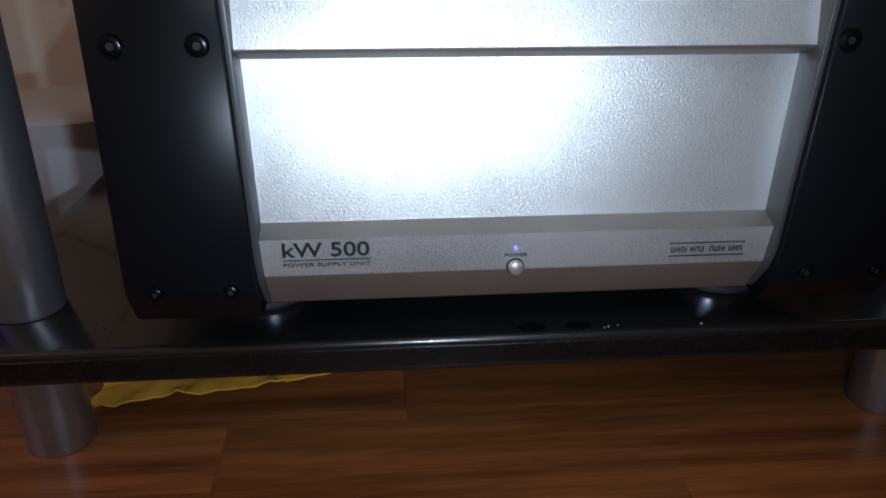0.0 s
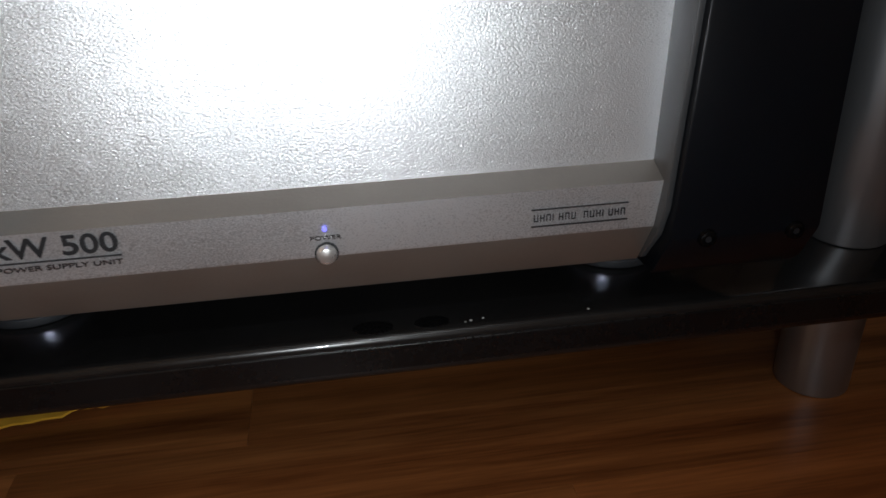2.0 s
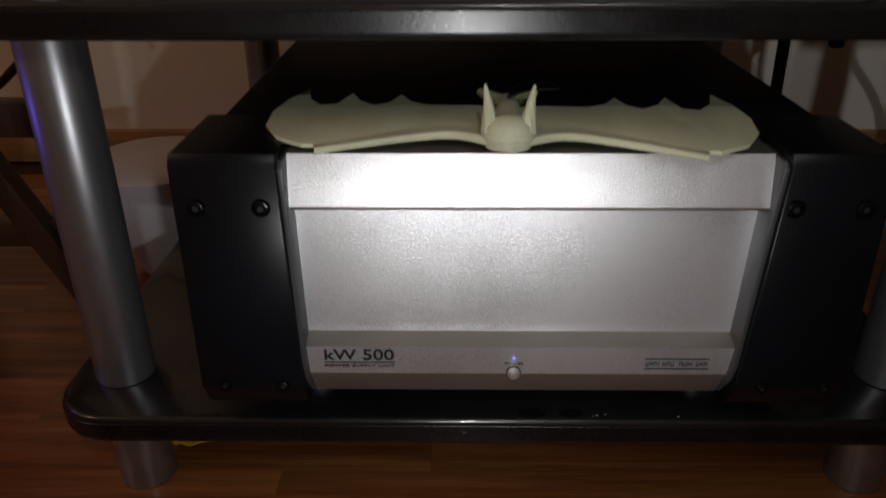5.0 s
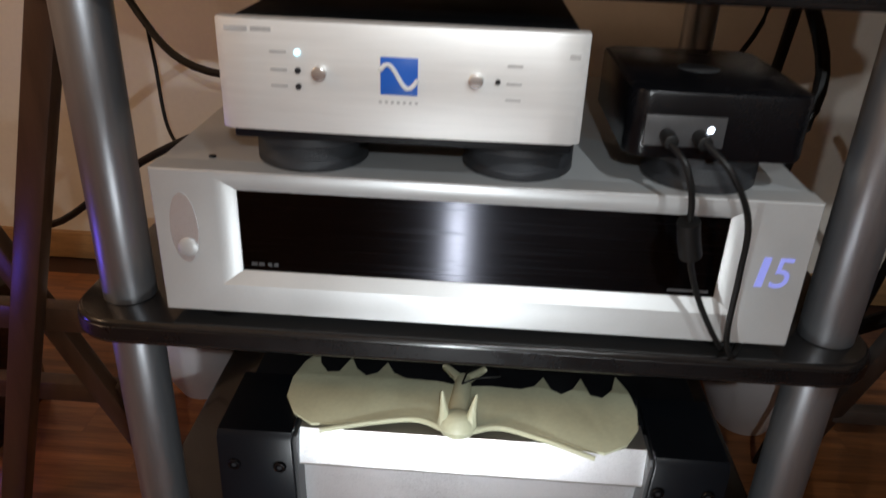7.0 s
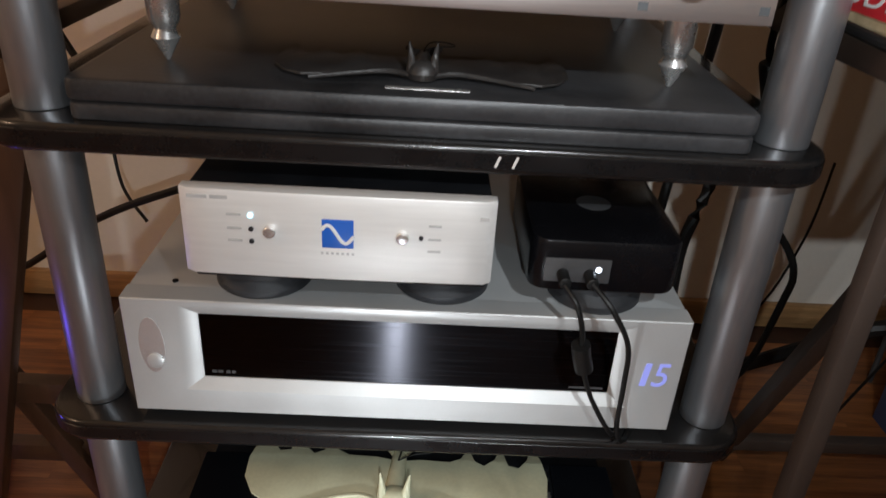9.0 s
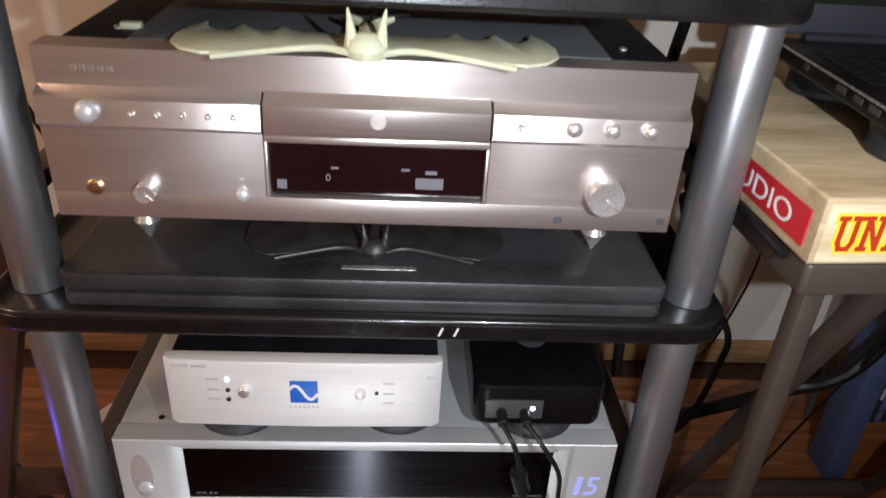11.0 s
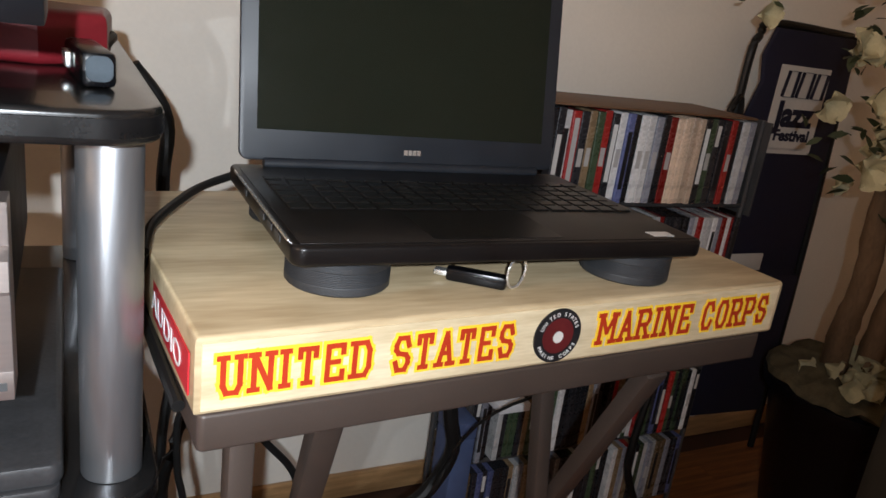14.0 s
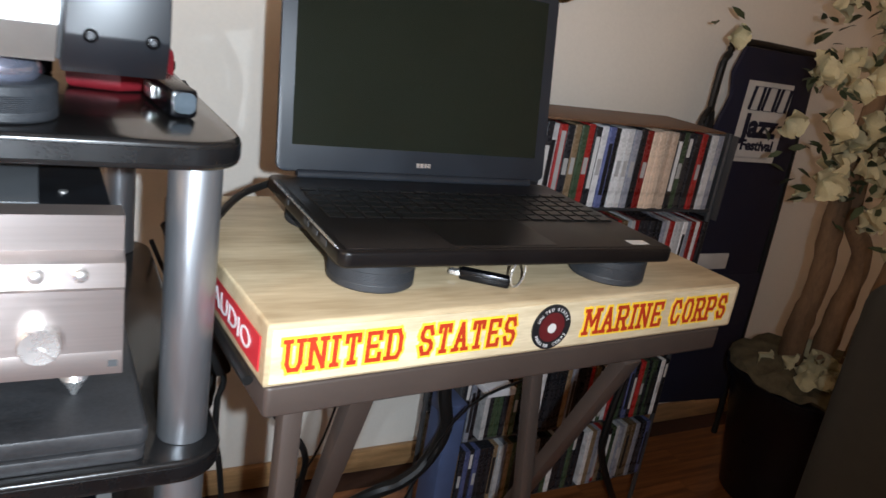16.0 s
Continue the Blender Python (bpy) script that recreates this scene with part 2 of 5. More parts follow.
def cyl(place, r, h, axis="Z", seg=40, bevel=0.0, r2=None, bm=None):
    """A cylinder whose base centre is at place and that runs h along the axis."""
    b = bmesh.new()
    bmesh.ops.create_cone(b, cap_ends=True, segments=seg, radius1=r, radius2=r if r2 is None else r2, depth=h, matrix=Matrix.Translation((0, 0, h / 2)))
    if bevel:
        edges = [e for e in b.edges if abs(e.verts[0].co.z - e.verts[1].co.z) < 1e-6]
        bmesh.ops.bevel(b, geom=edges, offset=bevel, segments=3, affect="EDGES", profile=0.5)
    turn = {"Z": Matrix(), "-Y": Matrix.Rotation(radians(90), 4, "X"), "Y": Matrix.Rotation(radians(-90), 4, "X"), "X": Matrix.Rotation(radians(90), 4, "Y")}[axis]
    b.transform(Matrix.Translation(place) @ turn)
    return join(bm, b)


def lathe(place, profile, seg=40, axis="Z", bm=None):
    """A turned form: profile of (radius, height)."""
    b = bmesh.new()
    rings = []
    for r, z in profile:
        rings.append([b.verts.new((r * math.cos(a * math.tau / seg), r * math.sin(a * math.tau / seg), z)) for a in range(seg)])
    for p, q in zip(rings, rings[1:]):
        for i in range(seg):
            b.faces.new((p[i], p[(i + 1) % seg], q[(i + 1) % seg], q[i]))
    b.faces.new(rings[0][::-1]), b.faces.new(rings[-1])
    if axis == "-Y":
        b.transform(Matrix.Rotation(radians(90), 4, "X"))
    b.transform(Matrix.Translation(place))
    return join(bm, b)


def prism(outline, depth, bevel=0.0, m=None, bm=None, seg=2):
    """An outline in x and y, raised by depth along z."""
    b = bmesh.new()
    vs = [b.verts.new((x, y, 0)) for x, y in outline]
    f = b.faces.new(vs)
    r = bmesh.ops.extrude_face_region(b, geom=[f])
    bmesh.ops.translate(b, verts=[g for g in r["geom"] if isinstance(g, bmesh.types.BMVert)], vec=(0, 0, depth))
    if bevel:
        bmesh.ops.bevel(b, geom=[e for e in b.edges if abs(e.verts[0].co.z - e.verts[1].co.z) < 1e-6], offset=bevel, segments=seg, affect="EDGES", profile=0.5)
    if m is not None:
        b.transform(m)
    return join(bm, b)


def rounded(x0, x1, y0, y1, r, n=8):
    pts = []
    for cx, cy, a0 in ((x1 - r, y1 - r, 0), (x0 + r, y1 - r, 90), (x0 + r, y0 + r, 180), (x1 - r, y0 + r, 270)):
        pts += [(cx + r * math.cos(radians(a0 + 90 * i / n)), cy + r * math.sin(radians(a0 + 90 * i / n))) for i in range(n + 1)]
    return pts


def tube(points, r, seg=10, bm=None, smooth=6, taper=None):
    """A round tube along a smooth line through the points."""
    pts = [Vector(p) for p in points]
    line = []
    for i in range(len(pts) - 1):
        p0, p1, p2, p3 = pts[max(i - 1, 0)], pts[i], pts[i + 1], pts[min(i + 2, len(pts) - 1)]
        for k in range(smooth):
            t = k / smooth
            line.append(0.5 * (2 * p1 + (p2 - p0) * t + (2 * p0 - 5 * p1 + 4 * p2 - p3) * t * t + (3 * p1 - p0 - 3 * p2 + p3) * t ** 3))
    line.append(pts[-1])
    b = bmesh.new()
    rings, up = [], Vector((0.31, 0.2, 0.93))
    for i, p in enumerate(line):
        d = (line[min(i + 1, len(line) - 1)] - line[max(i - 1, 0)]).normalized()
        u = d.cross(up)
        u = u.normalized() if u.length > 1e-4 else Vector((1, 0, 0))
        w = d.cross(u)
        k = r if taper is None else r + (taper - r) * i / (len(line) - 1)
        rings.append([b.verts.new(p + k * (math.cos(a * math.tau / seg) * u + math.sin(a * math.tau / seg) * w)) for a in range(seg)])
    for p, q in zip(rings, rings[1:]):
        for i in range(seg):
            b.faces.new((p[i], p[(i + 1) % seg], q[(i + 1) % seg], q[i]))
    b.faces.new(rings[0][::-1]), b.faces.new(rings[-1])
    return join(bm, b)


def beam(p, q, w, h, bevel=0.002, bm=None):
    """A straight bar of rectangular section from p to q; w lies across, along x where it can."""
    p, q = Vector(p), Vector(q)
    d = (q - p).normalized()
    u = (Vector((1, 0, 0)) - d * d.x)
    u = u.normalized() if u.length > 0.2 else (Vector((0, 1, 0)) - d * d.y).normalized()
    v = d.cross(u)
    b = bmesh.new()
    bmesh.ops.create_cube(b, size=1, matrix=Matrix.Diagonal((w, h, (q - p).length, 1)))
    if bevel:
        bmesh.ops.bevel(b, geom=b.edges[:], offset=bevel, segments=2, affect="EDGES", profile=0.5)
    m = Matrix((u, v, d)).transposed().to_4x4()
    b.transform(Matrix.Translation((p + q) / 2) @ m)
    return join(bm, b)


def lettering(body, size, m, depth=0.0002, fat=0.0, squeeze=1.0, spacing=1.0):
    """A bmesh of writing in the built-in font, its base line at the pose m, reading along x."""
    cu = bpy.data.curves.new("writing", "FONT")
    cu.body, cu.size, cu.extrude, cu.offset, cu.space_character = body, size, depth, fat, spacing
    cu.resolution_u = 4
    ob = bpy.data.objects.new("writing", cu)
    me = bpy.data.meshes.new_from_object(ob)
    b = bmesh.new()
    b.from_mesh(me)
    b.transform(m @ Matrix.Diagonal((squeeze, 1, 1, 1)))
    bpy.data.objects.remove(ob)
    bpy.data.meshes.remove(me)
    return b


def width_of(bm):
    xs = [v.co.x for v in bm.verts]
    return min(xs), max(xs)


def fitted(body, x0, x1, height, m, depth=0.0002, fat=0.0):
    """Writing stretched to run from x0 to x1 with capitals of that height."""
    b = lettering(body, height / 0.72, Matrix(), depth, fat)
    a, c = width_of(b)
    b.transform(m @ Matrix.Translation((x0, 0, 0)) @ Matrix.Diagonal(((x1 - x0) / (c - a), 1, 1, 1)) @ Matrix.Translation((-a, 0, 0)))
    return b


def facing(y, z=0.0, x=0.0):
    """A pose whose x and y run along x and z of the world, on a front that faces -y."""
    return pose(x, y, z, 90, 0, 0)


# ---- room ----
WALL_Y = 0.69
lone("floor", box(-1.7, 3.0, -2.6, WALL_Y, -0.1, -0.004, 0), SUBFLOOR, kind="structure")
FLOOR_OB = bpy.data.objects["floor"]
lone("wall_north", box(-1.7, 3.0, WALL_Y, WALL_Y + 0.12, 0, 2.4, 0), WALL, "pale painted wall behind the rack", "wall", kind="structure")
lone("wall_east", box(3.0, 3.12, -2.6, WALL_Y, 0, 2.4, 0), WALL, kind="structure")
lone("wall_west", box(-1.82, -1.7, -2.6, WALL_Y, 0, 2.4, 0), WALL, kind="structure")
lone("wall_south", box(-1.7, 3.0, -2.72, -2.6, 0, 2.4, 0), WALL, kind="structure")
lone("ceiling", box(-1.7, 3.0, -2.6, WALL_Y, 2.4, 2.5, 0), CEIL, kind="structure")
lone("baseboard", box(-1.7, 3.0, WALL_Y - 0.014, WALL_Y, 0, 0.052, 0.004), WOODTRIM, "oak baseboard along the wall", "baseboard", kind="structure")

fr = thing("picture_frame", (0.93, 0.685, 0.965), "framed dark picture hanging on the wall", "picture")
for x0, x1, z0, z1 in ((0.80, 1.075, 0.962, 0.98), (0.80, 1.075, 1.29, 1.308), (0.80, 0.818, 0.98, 1.29), (1.057, 1.075, 0.98, 1.29)):
    part("frame_bar", box(x0, x1, 0.672, 0.6898, z0, z1, 0.003), WOODTRIM, fr)
part("picture_sheet", box(0.818, 1.057, 0.682, 0.6898, 0.98, 1.29, 0), BLACK, fr)
cl = thing("wall_plate", (1.295, 0.685, 1.0), "round gold-rimmed plate hanging on the wall", "plate")
part("plate_disc", lathe((1.295, 0.6898, 1.075), [(0.07, 0), (0.07, 0.006), (0.062, 0.011), (0.05, 0.006), (0.002, 0.006)], 40, "-Y"), BRASS, cl)

# ---- rack ----
PX, PY, PR = 0.5185, 0.440, 0.0195
PX0, BX0, BX1 = -0.006, 0.002, 0.507
LEVELS = [(0.071, 0.0915), (0.325, 0.345), (0.580, 0.6005), (0.833, 0.8535)]
rack = thing("audio_rack", (PX / 2, PY / 2, 0), "four-tier audio rack with grey metal posts and black shelves", "rack")
for (z0, z1) in LEVELS:
    yf = -0.050 if z0 < 0.1 else -0.041
    sh = part("shelf", prism(rounded(-0.042, 0.5475, yf, PY + 0.041, 0.038), z1 - z0, 0.0035, Matrix.Translation((0, 0, z0)), seg=3), SHELF, rack, "glossy black shelf with rounded corners")
    part("edge_band", prism(rounded(-0.0428, 0.5483, yf - 0.0008, PY + 0.0418, 0.0388), z1 - z0 - 0.009, 0.0003, Matrix.Translation((0, 0, z0 + 0.0045)), seg=1), EDGE, sh)
for x, y in ((PX0, 0), (PX, 0), (BX0, PY), (BX1, PY)):
    for z0, z1 in ((0.0, 0.071), (0.0915, 0.325), (0.345, 0.580), (0.6005, 0.833)):
        part("post", cyl((x, y, z0), PR, z1 - z0, bevel=0.0012, seg=48), POST, rack, "satin grey metal tube")
for i in range(5):
    x = 0.2255 + i * 0.0075
    b = beam((x, -0.0428, 0.8395), (x + 0.0012, -0.0428, 0.8485), 0.0014, 0.0014, 0.0002)
    b = beam((x + 0.0045, -0.0428, 0.8400), (x + 0.0040, -0.0428, 0.8490), 0.0013, 0.0014, 0.0002, b)
    b = beam((x, -0.0428, 0.8480 - 0.003 * (i % 2)), (x + 0.005, -0.0428, 0.8485 - 0.0025 * (i % 2)), 0.0012, 0.0014, 0.0002, b)
    part("badge_shape", b, CHROME, rack, "small silver maker's badge")
for x in (0.31, 0.322):
    part("scuff", beam((x, -0.0421, 0.586), (x + 0.003, -0.0421, 0.594), 0.0018, 0.0004, 0), PAPER, rack, "chipped white scuff")
# two flat dark ovals on the lowest shelf
for x, r in ((0.272, 0.0085), (0.297, 0.0075)):
    b = cyl((x, -0.043, 0.0915), r, 0.0004, seg=28)
    for v in b.verts:
        v.co.y = -0.043 + (v.co.y + 0.043) * 0.55
    part("worn_spot", b, EDGE, rack, "dark oval spot near the edge")
for i, x in enumerate((0.311, 0.3135, 0.319, 0.365)):
    part("chip", cyl((x, -0.0455 + 0.0008 * (i % 3), 0.0914), 0.0004 + 0.0002 * (i % 2), 0.0004, seg=8), GREYINK, rack, "tiny pale chip")


# ---- the two amplifier boxes ----
def bolt(name, place, r, parent):
    b = lathe(place, [(r, 0), (r, 0.0012), (r * 0.86, 0.0024), (r * 0.62, 0.0029), (r * 0.52, 0.0029), (r * 0.48, 0.0018), (r * 0.02, 0.0018)], 24, "-Y")
    o = part(name, b, DEEP, parent, "black socket-head bolt")
    part("socket", cyl((place[0], place[1] - 0.0018, place[2]), r * 0.36, 0.0003, "-Y", 6), INK, o)


def amplifier(name, label, x0, x1, cheek, z0, height, y, depth, slope, finish):
    """A silver front between two black cheeks; y is the front of the band with the writing."""
    k = height / 0.151
    root = thing(name, ((x0 + x1) / 2, y + depth / 2, z0), label, "amplifier")
    prof = [(0.010, 0.0), (0.001, 0.019), (0.0, 0.038), (0.0105, 0.0425), (0.0160, 0.1175), (0.0035, 0.1225), (0.0125, 0.151)]
    prof = [(y + a * k, z0 + b * k) for a, b in prof]
    turn = Matrix(((0, 0, 1, 0), (1, 0, 0, 0), (0, 1, 0, 0), (0, 0, 0, 1)))

    def lean(bm):
        """The front is a little wider above than below; it narrows again at the top."""
        for v in bm.verts:
            q = max(0.0, min(1.0, (v.co.z - z0) / (0.120 * k)))
            if v.co.x < x0 + 0.004 and v.co.x > x0 - 0.006:
                v.co.x += 0.0028 - 0.0045 * q
            elif v.co.x > x1 - 0.004 and v.co.x < x1 + 0.006:
                v.co.x += -0.0056 + 0.0092 * q
        return bm

    out = prof + [(y + 0.04 * k, prof[-1][1]), (y + 0.04 * k, prof[0][1])]
    b = prism(out, x1 - x0, 0, Matrix.Translation((x0, 0, 0)) @ turn)
    long = [e for e in b.edges if abs(e.verts[0].co.x - e.verts[1].co.x) > 0.05 and e.verts[0].co.y < y + 0.03 * k]
    ridge = [e for e in long if abs(e.verts[0].co.z - prof[5][1]) < 1e-5]
    bmesh.ops.bevel(b, geom=[e for e in long if e not in ridge], offset=0.0009 * k, segments=3, affect="EDGES", profile=0.5)
    ridge = [e for e in b.edges if abs(e.verts[0].co.z - prof[5][1]) < 1e-5 and abs(e.verts[1].co.z - prof[5][1]) < 1e-5 and e.verts[0].co.y < y + 0.01 * k and abs(e.verts[0].co.x - e.verts[1].co.x) > 0.05]
    bmesh.ops.bevel(b, geom=ridge, offset=0.0022 * k, segments=4, affect="EDGES", profile=0.5)
    bmesh.ops.recalc_face_normals(b, faces=b.faces)
    # faces turned well up or down take the darker, duller aluminium
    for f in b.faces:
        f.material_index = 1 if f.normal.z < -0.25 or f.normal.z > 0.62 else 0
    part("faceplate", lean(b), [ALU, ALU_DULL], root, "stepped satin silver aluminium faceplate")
    shape = [(0.006, -0.003), (0.003, -0.003), (-0.0005, 0.0005), (-0.0080, 0.0155), (-0.0085, 0.0175), (slope - 0.0085, 0.150), (slope - 0.0045, 0.155), (0.07, 0.155), (0.07, -0.001), (0.02, -0.003)]
    rim = [(0.008, 0.002), (-0.0015, 0.016), (-0.0045, 0.028), (-0.0010, 0.147), (0.0025, 0.1505), (0.03, 0.1505), (0.03, 0.0)]
    for a, c in ((x0 - cheek, x0 - 0.0030), (x1 + 0.0030, x1 + cheek)):
        b = prism([(y + p * k, z0 + q * k) for p, q in shape], c - a, 0.0012, Matrix.Translation((a, 0, 0)) @ turn, seg=2)
        side = part("side_cheek", lean(b), finish, root, "black anodised side cheek")
        e = c + 0.0002 if a < x0 - 0.01 else a - 0.0028
        part("end_rim", lean(prism([(y + p * k, z0 + q * k) for p, q in rim], 0.0026, 0.0004, Matrix.Translation((e, 0, 0)) @ turn)), RIM, root, "thin silver rim at the end of the front")
        for f in (0.215, 0.81) if a < x0 - 0.01 else (0.15, 0.78):
            bolt("bolt", (a + (c - a) * f, y + (slope * 0.825 - 0.0082) * k, z0 + 0.127 * k), 0.0050 * k ** 0.5, side)
            bolt("bolt", (a + (c - a) * (f + 0.03), y - 0.0078 * k, z0 + 0.0165 * k), 0.0038 * k ** 0.5, side)
    part("case", box(x0 - cheek + 0.006, x1 + cheek - 0.006, y + 0.066 * k, y + depth, z0 + 0.002, z0 + height + 0.001, 0.003), BLACK, root, "black steel case")
    part("top_cover", box(x0 - 0.01, x1 + 0.01, y + 0.04 * k, y + depth - 0.01, z0 + height - 0.006, z0 + height - 0.001, 0.0012), BLACK, root)
    return root, prof


psu, _ = amplifier("power_supply_amplifier", "silver-fronted amplifier power supply with black bolted cheeks on the lowest shelf", 0.1352, 0.3858, 0.060, 0.1190, 0.151, -0.065, 0.33, 0.0050, CHEEK)
for x in (0.125, 0.395):
    for y in (0.012, 0.22):
        part("foot", cyl((x, y - 0.002, 0.0916), 0.0245, 0.0046, bevel=0.001), RUBBER, psu, "round rubber foot")
        part("foot_ring", cyl((x, y - 0.002, 0.0960), 0.0235, 0.0250, bevel=0.002), LENS, psu)
YB = -0.0654
part("model_writing", fitted("kW 500", 0.1467, 0.1872, 0.0074, facing(YB, 0.1483), 0.0002, 0.00016), INK, psu, "black printed model name")
part("rule", box(0.1467, 0.1875, YB, YB + 0.0006, 0.1462, 0.1466, 0), INK, psu)
part("small_writing", fitted("POWER SUPPLY UNIT", 0.1467, 0.1875, 0.0019, facing(YB, 0.1432)), INK, psu)
part("power_writing", fitted("POWER", 0.2515, 0.2625, 0.0017, facing(YB, 0.1452)), INK, psu)
btn = part("power_button", lathe((0.2568, -0.064, 0.1397), [(0.0037, 0), (0.0037, 0.003), (0.003, 0.0042), (0.001, 0.0048)], 28, "-Y"), CHROME, psu, "round chrome power button")
part("surround", cyl((0.2568, -0.0648, 0.1397), 0.0043, 0.0008, "-Y", 24), INK, btn)
part("led", cyl((0.2568, -0.0648, 0.1492), 0.0008, 0.0008, "-Y", 12), LED_BLUE, psu)
for z in (0.1492, 0.1424):
    part("rule", box(0.3325, 0.3700, YB, YB + 0.0006, z, z + 0.0004, 0), INK, psu)
for i in range(15):
    if i == 7:
        continue
    x, w = 0.3335 + i * 0.00241, 0.0016
    b = box(x, x + 0.00028, YB, YB + 0.0006, 0.1446, 0.1473, 0)
    if i % 4 != 3:
        b = box(x + w - 0.00028, x + w, YB, YB + 0.0006, 0.1446, 0.1473, 0, bm=b)
        b = box(x + 0.0003, x + w - 0.0003, YB, YB + 0.0006, 0.1446 + 0.0012 * (i % 3), 0.1446 + 0.0012 * (i % 3) + 0.0003, 0, bm=b)
    part("maker_shape", b, INK, psu)


# ---- bats ----
def bat(name, place, label, material, rz=0.0, rx=0.0, size=1.0, lift=0.05):
    root = thing(name, place, label, "figurine")
    m0 = pose(0, 0, 0, rx, 0, rz) @ Matrix.Diagonal((size, size, size, 1))
    # half of the wing: front edge, round tip, three spikes, back edge
    half = [(0.0, 0.012), (0.03, 0.016), (0.06, 0.010), (0.085, 0.001), (0.105, -0.002), (0.121, 0.010), (0.131, 0.030), (0.1325, 0.055), (0.128, 0.078), (0.119, 0.098),
            (0.115, 0.078), (0.107, 0.066), (0.098, 0.068), (0.0915, 0.090), (0.085, 0.074), (0.076, 0.065), (0.068, 0.070), (0.062, 0.086), (0.055, 0.072), (0.045, 0.066), (0.02, 0.066), (0.0, 0.062)]
    for side, nm in ((1, "wing"), (-1, "wing")):
        b = prism([(side * x, y) for x, y in half], 0.0022, 0.0004)
        bmesh.ops.subdivide_edges(b, edges=b.edges[:], cuts=1)
        for v in b.verts:
            v.co.z += 0.004 + lift * max(0, v.co.y) - 0.1 * abs(v.co.x) ** 2
            v.co.y *= 0.84
        b.transform(m0)
        part(nm, b, material, root, local=True)
        b = tube([(side * 0.010, 0.006, 0.006), (side * 0.03, 0.012, 0.007), (side * 0.06, 0.006, 0.0055), (side * 0.098, -0.006, 0.003)], 0.0028, 8, taper=0.0018)
        b.transform(m0)
        part("wing_bone", b, material, root, local=True)
    b = lathe((0, 0.01, 0.0), [(0.003, 0.0), (0.012, 0.002), (0.0145, 0.008), (0.0125, 0.014), (0.007, 0.018), (0.002, 0.019)], 20)
    for v in b.verts:
        v.co.y = 0.01 + (v.co.y - 0.01) * 0.85
    for s in (1, -1):
        b = tube([(s * 0.0095, 0.008, 0.010), (s * 0.0105, 0.010, 0.022), (s * 0.0125, 0.014, 0.033)], 0.0052, 8, taper=0.0006, bm=b)
    b = lathe((0, 0.004, 0.006), [(0.001, -0.004), (0.006, -0.003), (0.0065, 0.002), (0.002, 0.005)], 12, bm=b)
    b.transform(m0)
    part("head", b, material, root, local=True)
    b = tube([(0, 0.014, 0.006), (0, 0.035, 0.009), (0, 0.062, 0.010)], 0.010, 12, taper=0.006)
    b.transform(m0)
    part("body", b, material, root, local=True)
    for s in (1, -1):
        b = tube([(s * 0.004, 0.06, 0.012), (s * 0.016, 0.072, 0.014)], 0.004, 8, taper=0.0025)
        b.transform(m0)
        part("foot", b, material, root, local=True)
    b = tube([(0.0, 0.045, 0.018), (0.006, 0.062, 0.022), (0.022, 0.064, 0.022), (0.028, 0.055, 0.021), (0.012, 0.050, 0.021), (0.0, 0.045, 0.018)], 0.0007, 6)
    b.transform(m0)
    part("string", b, CABLE, root, "thin black hanging loop", local=True)
    return root


bat("toy_bat", (0.2495, -0.058, 0.2705), "pale glow-in-the-dark plastic bat lying on the amplifier", PALE, -3, 0, 1.02, 0.07)
bat("toy_bat", (0.2535, -0.061, 0.8035), "pale glow-in-the-dark plastic bat lying on the disc player", PALE, 0, 0, 0.94, -0.005)
bat("toy_bat", (0.258, 0.0, 0.6285), "dark plastic bat lying on the black slab", DARKBAT, 0, 0, 0.8)


# ---- hockey pucks ----
def puck_mesh():
    prof = [(0.034, 0.0), (0.0368, 0.0006), (0.0381, 0.002), (0.0381, 0.0065)]
    prof += [(0.0381 - 0.0004 * (i % 2), 0.007 + i * 0.0006) for i in range(19)]
    prof += [(0.0381, 0.0188), (0.0381, 0.0234), (0.0368, 0.0248), (0.034, 0.0254)]
    return mesh_of("hockey_puck", lathe((0, 0, 0), prof, 56), RUBBER)


PUCK = puck_mesh()


def puck(x, y, z, label, group):
    ob = new("hockey_puck", PUCK)
    ob.matrix_basis = pose(x, y, z, 0, 0, (x * 977) % 360)
    return tagged(ob, label, "puck", group)


# ---- preamplifier on the second shelf ----
pre = thing("preamplifier", (0.256, 0.14, 0.347), "silver preamplifier with a wide black glass window and blue digits", "amplifier")
X0, X1, Z0, Z1, Y = 0.036, 0.477, 0.353, 0.461, -0.031
WX0, WX1, WZ0, WZ1 = 0.0922, 0.4225, 0.3845, 0.4455
OX0, OX1, OZ0, OZ1 = 0.0785, 0.4375, 0.3755, 0.4590
b = bmesh.new()


def ring(bm, a, c, ya, yc):
    (ax0, ax1, az0, az1), (cx0, cx1, cz0, cz1) = a, c
    va = [bm.verts.new(p) for p in ((ax0, ya, az0), (ax1, ya, az0), (ax1, ya, az1), (ax0, ya, az1))]
    vc = [bm.verts.new(p) for p in ((cx0, yc, cz0), (cx1, yc, cz0), (cx1, yc, cz1), (cx0, yc, cz1))]
    for i in range(4):
        bm.faces.new((va[i], va[(i + 1) % 4], vc[(i + 1) % 4], vc[i]))


